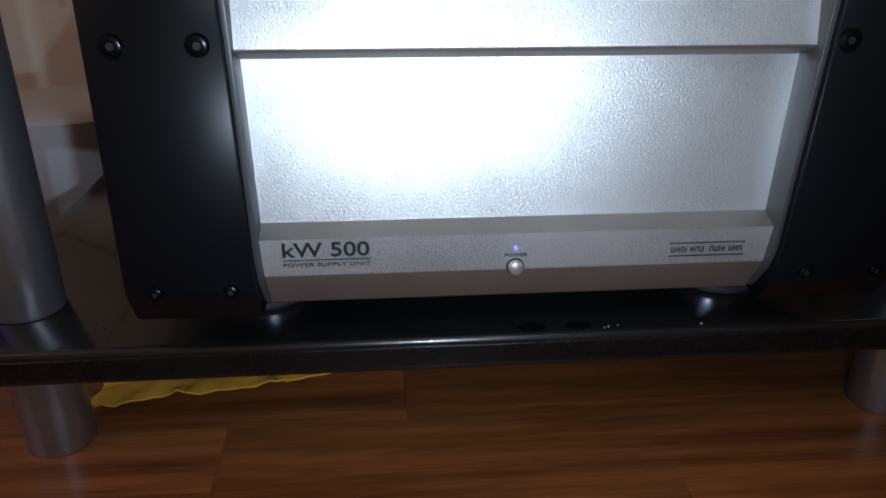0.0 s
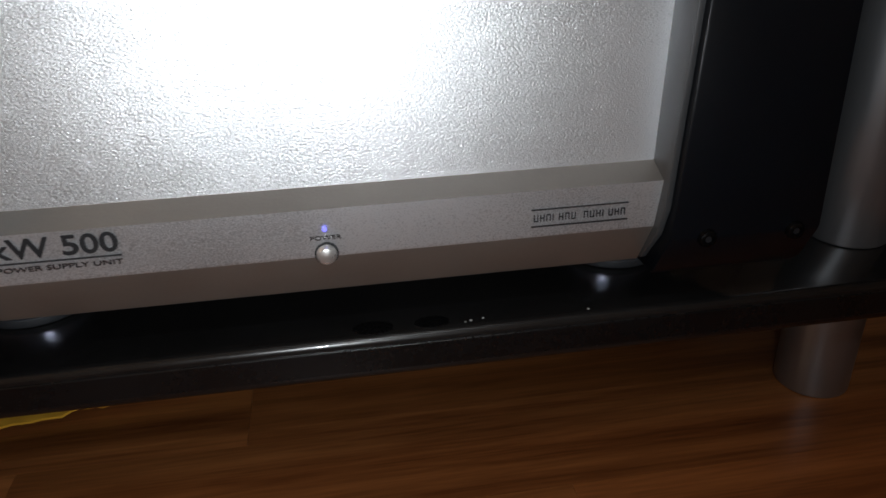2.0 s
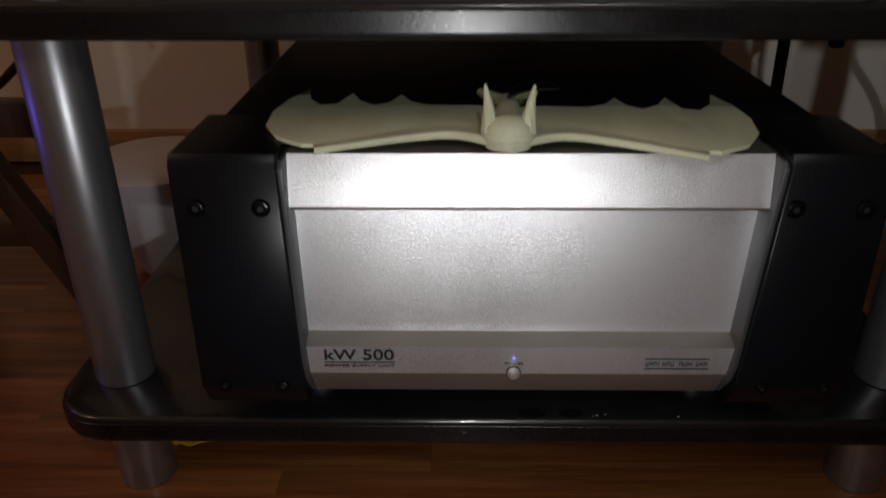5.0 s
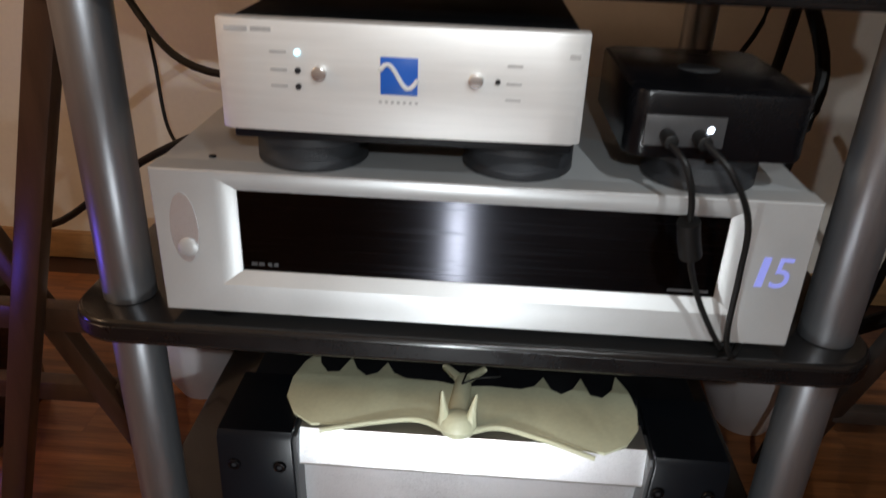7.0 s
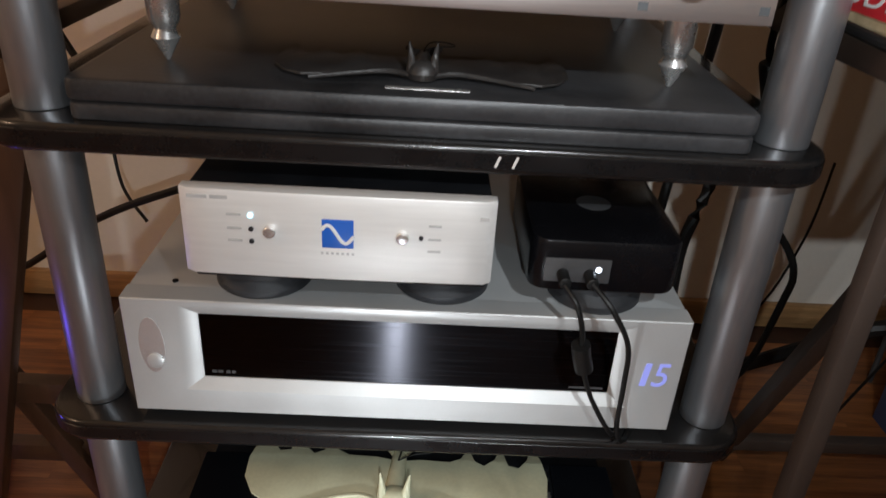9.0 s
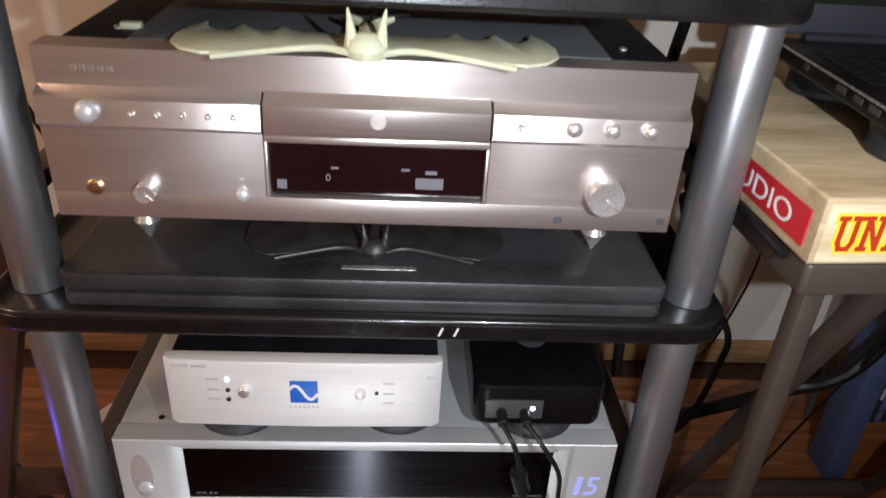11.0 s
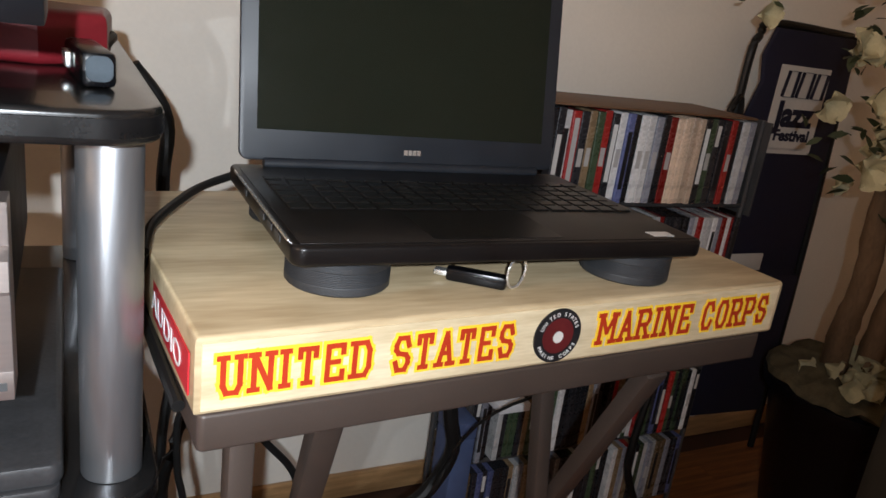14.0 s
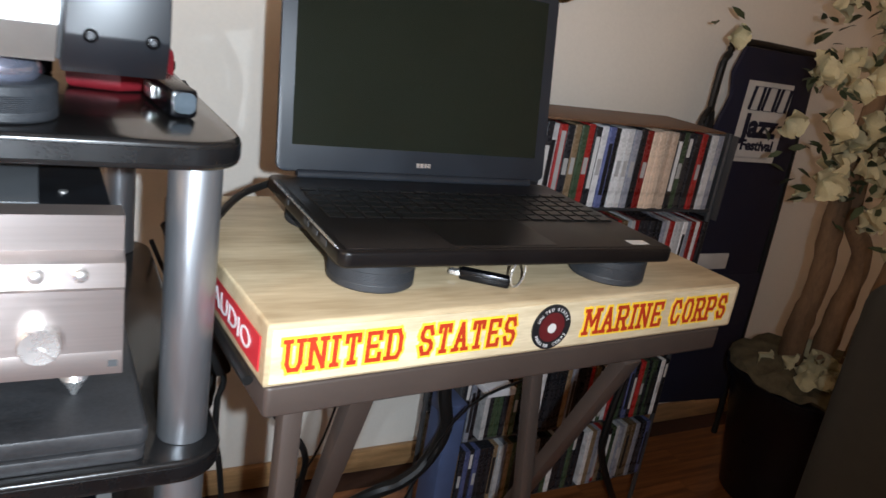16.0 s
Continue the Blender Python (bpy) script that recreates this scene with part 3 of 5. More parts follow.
ring(b, (X0, X1, Z0, Z1), (X0, X1, Z0, Z1), Y + 0.02, Y + 0.0008)
ring(b, (X0, X1, Z0, Z1), (X0 + 0.0008, X1 - 0.0008, Z0 + 0.0008, Z1 - 0.0008), Y + 0.0008, Y)
ring(b, (X0 + 0.0008, X1 - 0.0008, Z0 + 0.0008, Z1 - 0.0008), (OX0, OX1, OZ0, OZ1 - 0.002), Y, Y)
ring(b, (OX0, OX1, OZ0, OZ1 - 0.002), (WX0, WX1, WZ0, WZ1), Y, Y + 0.0065)
ring(b, (WX0, WX1, WZ0, WZ1), (WX0, WX1, WZ0, WZ1), Y + 0.0065, Y + 0.010)
bmesh.ops.remove_doubles(b, verts=b.verts, dist=1e-5)
part("front_frame", b, SILVER, pre, "thick silver front with a chamfered window frame")
part("window", box(WX0, WX1, Y + 0.0075, Y + 0.011, WZ0, WZ1, 0), BRASH, pre, "brushed black window panel")
part("case", prism(rounded(X0, X1, Y + 0.02, 0.30, 0.004, 4), Z1 - Z0 - 0.001, 0.001, Matrix.Translation((0, 0, Z0))), SILVER, pre, "silver steel case")
oval = [(0.0135 * math.cos(a * math.tau / 40) * 0.72 + 0.056, 0.026 * math.sin(a * math.tau / 40) + 0.418) for a in range(40)]
part("oval_recess", prism(oval, 0.0006, 0, facing(Y + 0.0002)), ALU, pre, "polished oval switch recess")
part("standby_button", lathe((0.0575, Y - 0.0004, 0.404), [(0.0068, 0), (0.0068, 0.001), (0.005, 0.002), (0.001, 0.0022)], 28, "-Y"), SILVER, pre, "round standby button")
for body, x0, x1 in (("1", 0.4445, 0.4495), ("5", 0.4540, 0.4655)):
    part("digit", fitted(body, x0, x1, 0.0235, facing(Y - 0.0004, 0.399) @ Matrix(((1, 0.12, 0, 0), (0, 1, 0, 0), (0, 0, 1, 0), (0, 0, 0, 1)))), DIGITS, pre, "blue lit volume digit")
for x0, x1 in ((0.1035, 0.1075), (0.1085, 0.1125), (0.115, 0.118), (0.1195, 0.1225)):
    part("print_bar", box(x0 - 0.005, x1 - 0.005, Y + 0.0068, Y + 0.0078, 0.3885, 0.391, 0), GREYPL, pre)
part("print_bar", box(0.39, 0.418, Y + 0.0068, Y + 0.0078, 0.3878, 0.3896, 0), GREYPL, pre)
for x in (0.07, 0.2575):
    part("cover_screw", cyl((x, -0.002, 0.460), 0.0026, 0.0012, bevel=0.0004, seg=16), BLACK, pre)
for x in (0.07, 0.44):
    for y in (0.0, 0.26):
        part("foot", cyl((x, y, 0.345), 0.016, 0.0085, bevel=0.001), RUBBER, pre)

puck(0.1385, 0.012, 0.4605, "black rubber puck under the converter", "pucks under the converter")
puck(0.281, 0.016, 0.4605, "black rubber puck under the converter", "pucks under the converter")
puck(0.1385, 0.13, 0.4605, "black rubber puck under the converter", "pucks under the converter")
puck(0.281, 0.13, 0.4605, "black rubber puck under the converter", "pucks under the converter")
puck(0.405, 0.012, 0.4605, "black rubber puck under the small black box", "pucks under the converter")

# ---- converter ----
dac = thing("digital_converter", (0.205, 0.06, 0.486), "small silver-fronted digital converter standing on rubber pucks", "converter")
DX0, DX1, DZ0, DZ1, DY = 0.0955, 0.3145, 0.496, 0.5625, -0.047
out = [(DX0, DY + 0.004), (DX0 + 0.006, DY)] + [(DX0 + (DX1 - DX0) * t, DY - 0.002 * math.sin(math.pi * t)) for t in (0.1, 0.3, 0.5, 0.7, 0.9)] + [(DX1 - 0.006, DY), (DX1, DY + 0.004), (DX1, DY + 0.012), (DX0, DY + 0.012)]
part("front_panel", prism(out, DZ1 - DZ0, 0.0012, Matrix.Translation((0, 0, DZ0))), DACFACE, dac, "gently bowed brushed silver front panel")
part("case", box(DX0 + 0.003, DX1 - 0.003, DY + 0.012, 0.17, 0.4865, 0.560, 0.002), BLACK, dac, "black folded steel case")
FY = DY - 0.0022
logo = part("logo_plate", box(0.1935, 0.2155, FY - 0.0006, FY + 0.002, 0.5225, 0.5445, 0.0003), BLUE_LOGO, dac, "blue square badge with a white wave")
wave = [(0.1935 + 0.022 * i / 14, FY - 0.0008, 0.5335 + 0.0068 * math.sin(0.5 + i / 14 * 5.6)) for i in range(15)]
part("wave", tube(wave, 0.0014, 6, smooth=2), WHITEINK, logo)
for i in range(7):
    part("print_bar", box(0.1925 + i * 0.0036, 0.1943 + i * 0.0036, FY, FY + 0.0015, 0.517, 0.5187, 0), GREYINK, dac)
for x0, x1, z in ((0.102, 0.1155, 0.5555), (0.1175, 0.1295, 0.5555), (0.258, 0.2665, 0.5475), (0.268, 0.2755, 0.5475), (0.303, 0.309, 0.548)):
    part("print_bar", box(x0, x1, FY + 0.0012, FY + 0.003, z, z + 0.0026, 0), GREYINK, dac)
for z, m in ((0.5445, LED_CYAN), (0.534, INK), (0.5245, INK)):
    part("indicator", cyl((0.1445, FY + 0.0018, z), 0.0018, 0.0022, "-Y", 16), m, dac)
    part("print_bar", box(0.128, 0.138, FY + 0.0006, FY + 0.0022, z - 0.0008, z + 0.0008, 0), GREYINK, dac)
    part("print_bar", box(0.2675, 0.2765, FY + 0.0006, FY + 0.0022, z - 0.0028, z - 0.0012, 0), GREYINK, dac)
part("indicator", cyl((0.2625, FY + 0.0018, 0.533), 0.0016, 0.0022, "-Y", 16), INK, dac)
for x in (0.1575, 0.2495):
    part("button", cyl((x, FY + 0.003, 0.5335), 0.0045, 0.007, "-Y", 24, 0.001), CHROME, dac, "small round chrome button")

# ---- small black box ----
bx = thing("media_box", (0.40, 0.03, 0.486), "small black plastic box with a white light and two plugged cables", "electronics")
part("body", prism(rounded(0.344, 0.457, -0.033, 0.105, 0.014), 0.043, 0.003, Matrix.Translation((0, 0, 0.4862))), BOXBLACK, bx, "black plastic body")
part("socket_plate", box(0.3545, 0.4035, -0.0345, -0.032, 0.495, 0.5145, 0.0005), GREYPL, bx, "grey socket plate")
part("led", cyl((0.3945, -0.0342, 0.5065), 0.0021, 0.0008, "-Y", 16), LED_WHITE, bx)
part("emblem", cyl((0.4, 0.035, 0.5292), 0.014, 0.0003, seg=24), GREYPL, bx)
for nm, x, pts in (("cable", 0.368, [(0.368, -0.05, 0.501), (0.376, -0.062, 0.492), (0.383, -0.062, 0.47), (0.388, -0.055, 0.44), (0.402, -0.05, 0.40), (0.425, -0.045, 0.36), (0.44, -0.02, 0.3465)]),
                   ("cable", 0.388, [(0.388, -0.05, 0.503), (0.402, -0.065, 0.49), (0.418, -0.064, 0.46), (0.424, -0.055, 0.42), (0.428, -0.048, 0.37), (0.437, -0.042, 0.3485), (0.45, -0.02, 0.3475)])):
    c = thing(nm, (x, -0.04, 0.5), "thin black cable plugged into the small black box", "cable", "cables of the small box")
    part("wire", tube(pts, 0.0021, 8), CABLE, c)
    part("plug", cyl((x, -0.0346, 0.5025), 0.0045, 0.016, "-Y", 16, 0.001), CABLE, c)
    if x < 0.37:
        part("ferrite_bead", tube([(0.3845, -0.0585, 0.456), (0.3875, -0.056, 0.443), (0.3915, -0.0535, 0.43)], 0.0072, 14), CABLE, c, "black cylindrical ferrite bead")

# ---- slab and disc player on the third shelf ----
slab = thing("isolation_slab", (0.255, 0.15, 0.6005), "thick dusty black slab under the disc player", "slab")
part("lower_plate", prism(rounded(0.024, 0.487, -0.032, 0.33, 0.008), 0.0115, 0.002, Matrix.Translation((0, 0, 0.6006))), SLAB, slab)
part("upper_plate", prism(rounded(0.022, 0.489, -0.030, 0.33, 0.008), 0.0155, 0.003, Matrix.Translation((0, 0, 0.6128))), SLAB, slab)
part("nameplate", box(0.233, 0.291, -0.014, -0.009, 0.6283, 0.6289, 0), CHROME, slab, "thin silver nameplate")

dvd = thing("disc_player", (0.257, 0.1, 0.629), "champagne-coloured disc player with a central tray and dark red display", "disc player")
E0, E1, EY = 0.0475, 0.4665, -0.0545
ZB, ZT = 0.6905, 0.8035
TURN = Matrix(((0, 0, 1, 0), (1, 0, 0, 0), (0, 1, 0, 0), (0, 0, 0, 1)))
TX0, TX1 = 0.1875, 0.335
part("upper_band", prism([(EY + 0.007, 0.7795), (EY + 0.007, ZT), (EY + 0.03, ZT), (EY + 0.03, 0.7795)], E1 - E0, 0.0005, Matrix.Translation((E0, 0, 0)) @ TURN), CHAMP, dvd, "brushed champagne aluminium upper band")
part("lower_band", box(E0, E1, EY, EY + 0.03, ZB, 0.7085, 0.0006), CHAMP, dvd)
for a, c in ((E0, TX0 - 0.0006), (TX1 + 0.0006, E1)):
    part("front_panel", prism([(EY, 0.7083), (EY, 0.7535), (EY - 0.004, 0.757), (EY - 0.002, 0.7735), (EY + 0.007, 0.7795), (EY + 0.03, 0.7795), (EY + 0.03, 0.7083)], c - a, 0.0003, Matrix.Translation((a, 0, 0)) @ TURN), CHAMP, dvd, "brushed champagne aluminium front")
part("tray", prism([(EY - 0.003, 0.7545), (EY - 0.005, 0.7575), (EY - 0.004, 0.774), (EY + 0.006, 0.7805), (EY + 0.03, 0.7805), (EY + 0.03, 0.7545)], TX1 - TX0 - 0.002, 0.0008, Matrix.Translation((TX0 + 0.001, 0, 0)) @ TURN), CHAMP, dvd, "closed disc tray")
part("display_frame", box(TX0, TX1, EY - 0.001, EY + 0.02, 0.7485, 0.7535, 0.0006), CHAMP, dvd)
part("display", box(TX0 + 0.001, TX1 - 0.001, EY + 0.006, EY + 0.012, 0.7095, 0.7495, 0), DISPLAY, dvd, "dark red display glass")
for x in (TX0 - 0.0002, TX1 - 0.0018):
    part("display_edge", box(x, x + 0.002, EY - 0.0005, EY + 0.008, 0.7085, 0.7495, 0.0003), CHROME, dvd)
DYY = EY + 0.0056
part("display_digit", lettering("0", 0.0075, facing(DYY, 0.7195, 0.226)), DIM, dvd)
for x0, x1, z0, z1 in ((0.230, 0.235, 0.7285, 0.7300), (0.277, 0.283, 0.7285, 0.7302), (0.287, 0.306, 0.7155, 0.7235), (0.2935, 0.3015, 0.7265, 0.729), (0.1935, 0.2, 0.713, 0.7195)):
    part("display_mark", box(x0, x1, DYY - 0.0002, DYY + 0.0005, z0, z1, 0), DIM, dvd)
part("case", box(E0 + 0.006, E1 - 0.006, EY + 0.03, 0.28, ZB + 0.002, ZT - 0.002, 0.002), BLACK, dvd, "black steel case")
part("top_plate", box(E0 + 0.05, E1 - 0.05, EY + 0.036, 0.24, ZT - 0.0025, ZT - 0.0006, 0.0006), TOPPLATE, dvd, "raised grey top plate")
for x in (E0 + 0.035, E1 - 0.035):
    part("cover_bolt", cyl((x, 0.01, ZT - 0.002), 0.003, 0.0015, seg=12), CHROME, dvd)
for x in (0.074, 0.4395):
    for y in (0.03, 0.22):
        part("foot", lathe((x, y, 0.6285), [(0.0015, 0), (0.008, 0.012), (0.0105, 0.016), (0.0075, 0.022), (0.0115, 0.03), (0.0115, 0.064)], 28), CHROME, dvd, "turned silver spike foot")


def turned_knob(name, x, z, r, h, parent, material=CHROME, label="", line=True, y=EY):
    dome = [(r, 0), (r, h * 0.85), (r * 0.93, h), (r * 0.5, h * 0.97), (r * 0.05, h * 0.96)] if line else [(r, 0), (r, h * 0.6), (r * 0.92, h * 0.8), (r * 0.7, h), (r * 0.4, h * 1.12), (r * 0.05, h * 1.16)]
    k = part(name, lathe((x, y, z), dome, 36, "-Y"), material, parent, label)
    if line:
        part("pointer", beam((x, y - h - 0.0002, z), (x + r * 0.75, y - h - 0.0002, z - r * 0.65), 0.0018, 0.0008, 0.0002), material, k)
    return k


turned_knob("power_knob", 0.0795, 0.766, 0.0072, 0.008, dvd, SILVER, "round chrome power button", False)
for i in range(5):
    turned_knob("small_button", 0.107 + i * 0.0158, 0.7655, 0.0018, 0.003, dvd, CHROME, "", False, EY - 0.003)
turned_knob("headphone_socket", 0.075, 0.7125, 0.0056, 0.002, dvd, BRASS, "brass headphone socket", False)
part("socket_hole", cyl((0.075, EY - 0.0014, 0.7125), 0.0031, 0.0008, "-Y", 20), INK, dvd)
turned_knob("volume_knob", 0.1085, 0.7118, 0.0068, 0.009, dvd, CHROME, "small silver level knob")
turned_knob("round_button", 0.1715, 0.7105, 0.0047, 0.004, dvd, SILVER, "round pale button", False)
part("print_bar", box(0.170, 0.173, EY - 0.0003, EY + 0.0005, 0.7205, 0.7222, 0), GREYINK, dvd)
turned_knob("jog_knob", 0.4155, 0.7205, 0.0128, 0.014, dvd, CHROME, "large silver selector knob")
for x, r in ((0.354, 0.0026), (0.3885, 0.005), (0.414, 0.005), (0.4395, 0.005)):
    turned_knob("button", x, 0.7665, r, 0.005, dvd, CHROME, "round chrome button", False, EY - 0.003)
for i in range(5):
    part("maker_bar", box(0.070 + i * 0.0055, 0.0738 + i * 0.0055, EY + 0.0066, EY + 0.0075, 0.7885, 0.7925, 0), CHAMP, dvd)
part("emblem", cyl((0.2615, EY - 0.0042, 0.7665), 0.005, 0.0006, "-Y", 24), CHAMP, dvd)
for x, z in ((0.384, 0.6955), (0.457, 0.6965)):
    part("print_bar", box(x, x + 0.006, EY - 0.0003, EY + 0.0005, z, z + 0.005, 0), RIM, dvd)
lone("folded_label", box(0.085, 0.099, 0.005, 0.012, 0.8016, 0.8065, 0.0012), PALE, "small pale strip lying on the disc player", "label")

# ---- big amplifier on the top shelf ----
amp, _ = amplifier("integrated_amplifier", "large silver integrated amplifier with black bolted cheeks on the top shelf", 0.078, 0.431, 0.056, 0.8990, 0.178, -0.061, 0.36, 0.0075, SHEEN)
AY = -0.0614
knob = part("volume_knob", lathe((0.2545, -0.046, 0.997), [(0.050, 0), (0.050, 0.018), (0.047, 0.021), (0.031, 0.021), (0.029, 0.017), (0.001, 0.017)], 56, "-Y"), ALU, amp, "large silver ring-shaped volume dial")
part("dial_display", cyl((0.2545, -0.0636, 0.997), 0.0285, 0.0012, "-Y", 40), LED_RED, knob, "red lit dial centre")
for i in range(7):
    turned_knob("selector_button", 0.2545 + (i - 3) * 0.0352, 0.9215, 0.0040, 0.004, amp, CHROME, "small round chrome button", False, -0.060)
part("model_writing", fitted("kW 500", 0.090, 0.127, 0.0085, facing(AY, 0.9305)), INK, amp, "black printed model name")
part("rule", box(0.090, 0.127, AY, AY + 0.0006, 0.9282, 0.9286, 0), INK, amp)
for x, y in ((0.121, 0.02), (0.391, 0.014), (0.121, 0.22), (0.391, 0.22)):
    puck(x, y, 0.8536, "black rubber puck under the large amplifier", "pucks under the amplifier")
    f = thing("isolation_foot", (x, y, 0.879), "low silver-blue disc foot between puck and amplifier", "foot", "feet under the amplifier")
    part("disc", lathe((x, y, 0.879), [(0.026, 0), (0.028, 0.003), (0.028, 0.0095), (0.025, 0.0150), (0.022, 0.0199)], 40), LENS, f)

# small things on the top shelf
t1 = thing("pocket_torch", (0.512, 0.08, 0.8536), "small black pocket torch lying on the top shelf", "torch")
part("barrel", beam((0.514, 0.035, 0.8655), (0.505, 0.125, 0.8655), 0.021, 0.0225, 0.004), BOXBLACK, t1)
part("end_cap", prism(rounded(0.5062, 0.5222, 0.8585, 0.8745, 0.0055), 0.003, 0.0008, facing(0.0352)), CAP, t1, "pale translucent end cap")
part("clip", beam((0.497, 0.075, 0.866), (0.495, 0.105, 0.866), 0.004, 0.010, 0.001), CHROME, t1)
t2 = thing("red_case", (0.49, 0.26, 0.8536), "glossy red plastic case lying at the back of the shelf", "case")
part("case_body", prism([(0.437, 0.140), (0.478, 0.132), (0.524, 0.160), (0.532, 0.255), (0.445, 0.265)], 0.040, 0.008, Matrix.Translation((0, 0, 0.8537)), seg=3), mat("deep_red_plastic", (0.17, 0.010, 0.016), 0.38, 0, 0.15), t2)
part("strap", tube([(0.515, 0.17, 0.86), (0.53, 0.22, 0.872), (0.525, 0.28, 0.86)], 0.005, 8), CABLE, t2)
t3 = thing("black_tin", (-0.01, 0.09, 0.8536), "small black box with a gold rim on the top shelf", "box")
part("tin_body", prism(rounded(-0.038, 0.022, 0.0, 0.15, 0.008), 0.016, 0.002, Matrix.Translation((0, 0, 0.8537))), GLASS, t3)
part("rim", prism(rounded(-0.034, 0.018, 0.004, 0.146, 0.008), 0.002, 0.0006, Matrix.Translation((0, 0, 0.8699))), BRASS, t3, "thin gold rim")

# ---- tray table with the lettered board ----
TA = math.degrees(math.atan2(0.034, 0.522))
BO = Matrix.Translation((0.5585, -0.081, 0)) @ Matrix.Rotation(radians(TA), 4, "Z")
BL, BD, BZ0, BZ1 = 0.527, 0.325, 0.6815, 0.7335


def at_board(bm):
    bm.transform(BO)
    return bm


board = thing("lettered_board", (0.82, 0.08, BZ0), "thick pale pine board with painted lettering lying on the tray table", "board")
b = prism([(0, 0), (BL, 0), (BL, BD), (-0.004, BD)], BZ1 - BZ0, 0.004, Matrix.Translation((0, 0, BZ0)), seg=3)
part("plank", at_board(b), PINE, board, "pale pine board with rounded edges")
part("front_strip", at_board(box(0.004, BL - 0.004, -0.0008, 0.004, BZ0 + 0.004, BZ1 - 0.004, 0)), PINE_END, board)


STROKES = {
    "U": "0,1 0,.22 .2,0 .8,0 1,.22 1,1|s0,1 s1,1", "N": "0,0 0,1 1,0 1,1|s0,0 s0,1 s1,1", "I": ".5,0 .5,1|s.5,0 s.5,1", "T": "0,.78 0,1 1,1 1,.78/.5,1 .5,0|s.5,0",
    "E": "1,.78 1,1 0,1 0,0 1,0 1,.22/0,.52 .7,.52|", "D": "0,0 0,1 .75,1 1,.75 1,.25 .75,0 0,0|s0,0 s0,1", "S": "1,.75 .8,1 .2,1 0,.8 0,.65 .2,.53 .8,.47 1,.35 1,.2 .8,0 .2,0 0,.25|",
    "A": "0,0 .5,1 1,0/.22,.36 .78,.36|s0,0 s1,0", "M": "0,0 0,1 .5,.35 1,1 1,0|s0,0 s0,1 s1,0 s1,1", "R": "0,0 0,1 .8,1 1,.85 1,.62 .8,.48 0,.48/.55,.48 1,0|s0,0 s0,1 s1,0",
    "C": "1,.72 .78,1 .22,1 0,.78 0,.22 .22,0 .78,0 1,.28|", "O": ".22,0 0,.22 0,.78 .22,1 .78,1 1,.78 1,.22 .78,0 .22,0|", "P": "0,0 0,1 .8,1 1,.85 1,.6 .8,.45 0,.45|s0,0 s0,1",
}


def slab_letter(ch, x0, w, z, h, t, y, deep):
    """A block letter of strokes with flat serifs, standing on the front of the board."""
    lines, serifs = STROKES[ch].split("|")
    bm = None
    segs = []
    for line in lines.split("/"):
        pts = [tuple(float(v) for v in p.split(",")) for p in line.split()]
        segs += list(zip(pts, pts[1:]))
    for q in serifs.split():
        a, c = (float(v) for v in q[1:].split(","))
        reach = 0.0024 / max(w, 0.001)
        segs.append(((a - reach, c), (a + reach, c)))
    for n, (p, q) in enumerate(segs):
        a, c = Vector((x0 + p[0] * w, z + p[1] * h)), Vector((x0 + q[0] * w, z + q[1] * h))
        d = (c - a).normalized() * t * 0.45
        u = Vector((-d.y, d.x)).normalized() * t / 2
        a, c = a - d, c + d
        out = [a - u, c - u, c + u, a + u]
        m = Matrix.Translation((0, y - n * 0.00001, 0)) @ Matrix.Rotation(radians(90), 4, "X")
        bm = prism([(v.x, v.y) for v in out], deep, 0, m, bm)
    return at_board(bm)


def board_writing(body, x0, x1, z, h):
    share = [0.55 if ch == "I" else 1.18 if ch == "M" else 1.0 for ch in body]
    unit, x = (x1 - x0) / sum(share), x0
    for ch, k in zip(body, share):
        w = unit * (k - 0.45) if ch != "I" else unit * 0.12
        left, x = x + unit * k / 2 - w / 2, x + unit * k
        border = part("letter", slab_letter(ch, left, w, z, h, 0.0076, -0.0009, 0.0003), GOLD, board, "yellow-bordered red painted letter")
        part("letter_face", slab_letter(ch, left, w, z, h, 0.0035, -0.0015, 0.0003), RED, border)


board_writing("UNITED", 0.012, 0.1145, BZ0 + 0.0145, 0.0235)
board_writing("STATES", 0.126, 0.2275, BZ0 + 0.0145, 0.0235)
board_writing("MARINE", 0.305, 0.414, BZ0 + 0.0145, 0.0235)
board_writing("CORPS", 0.4235, 0.513, BZ0 + 0.0145, 0.0235)
SX, SZ = 0.2665, BZ0 + 0.0255
seal = part("seal", at_board(cyl((SX, -0.0008, SZ), 0.0222, 0.0012, "-Y", 48)), INK, board, "round black and maroon seal")
part("seal_centre", at_board(cyl((SX, -0.0016, SZ), 0.0145, 0.0008, "-Y", 40)), MAROON, seal)
part("seal_globe", at_board(cyl((SX, -0.0022, SZ - 0.001), 0.0048, 0.0005, "-Y", 24)), PAPER, seal)


def arc_text(word, top):
    n = len(word)
    for i, ch in enumerate(word):
        if ch == " ":
            continue
        a = radians(90 - (i - (n - 1) / 2) * 11.5) if top else radians(-90 + (i - (n - 1) / 2) * 11.5)
        r = 0.0164 if top else 0.0198
        turn = a - math.pi / 2 if top else a + math.pi / 2
        m = Matrix.Translation((SX, -0.0026, SZ)) @ Matrix.Rotation(radians(90), 4, "X") @ Matrix.Translation((r * math.cos(a), r * math.sin(a), 0)) @ Matrix.Rotation(turn, 4, "Z")
        part("seal_letter", at_board(lettering(ch, 0.0044, m @ Matrix.Translation((-0.0012, 0, 0)), 0.0001)), WHITEINK, seal)


arc_text("UNITED STATES", True), arc_text("MARINE CORPS", False)
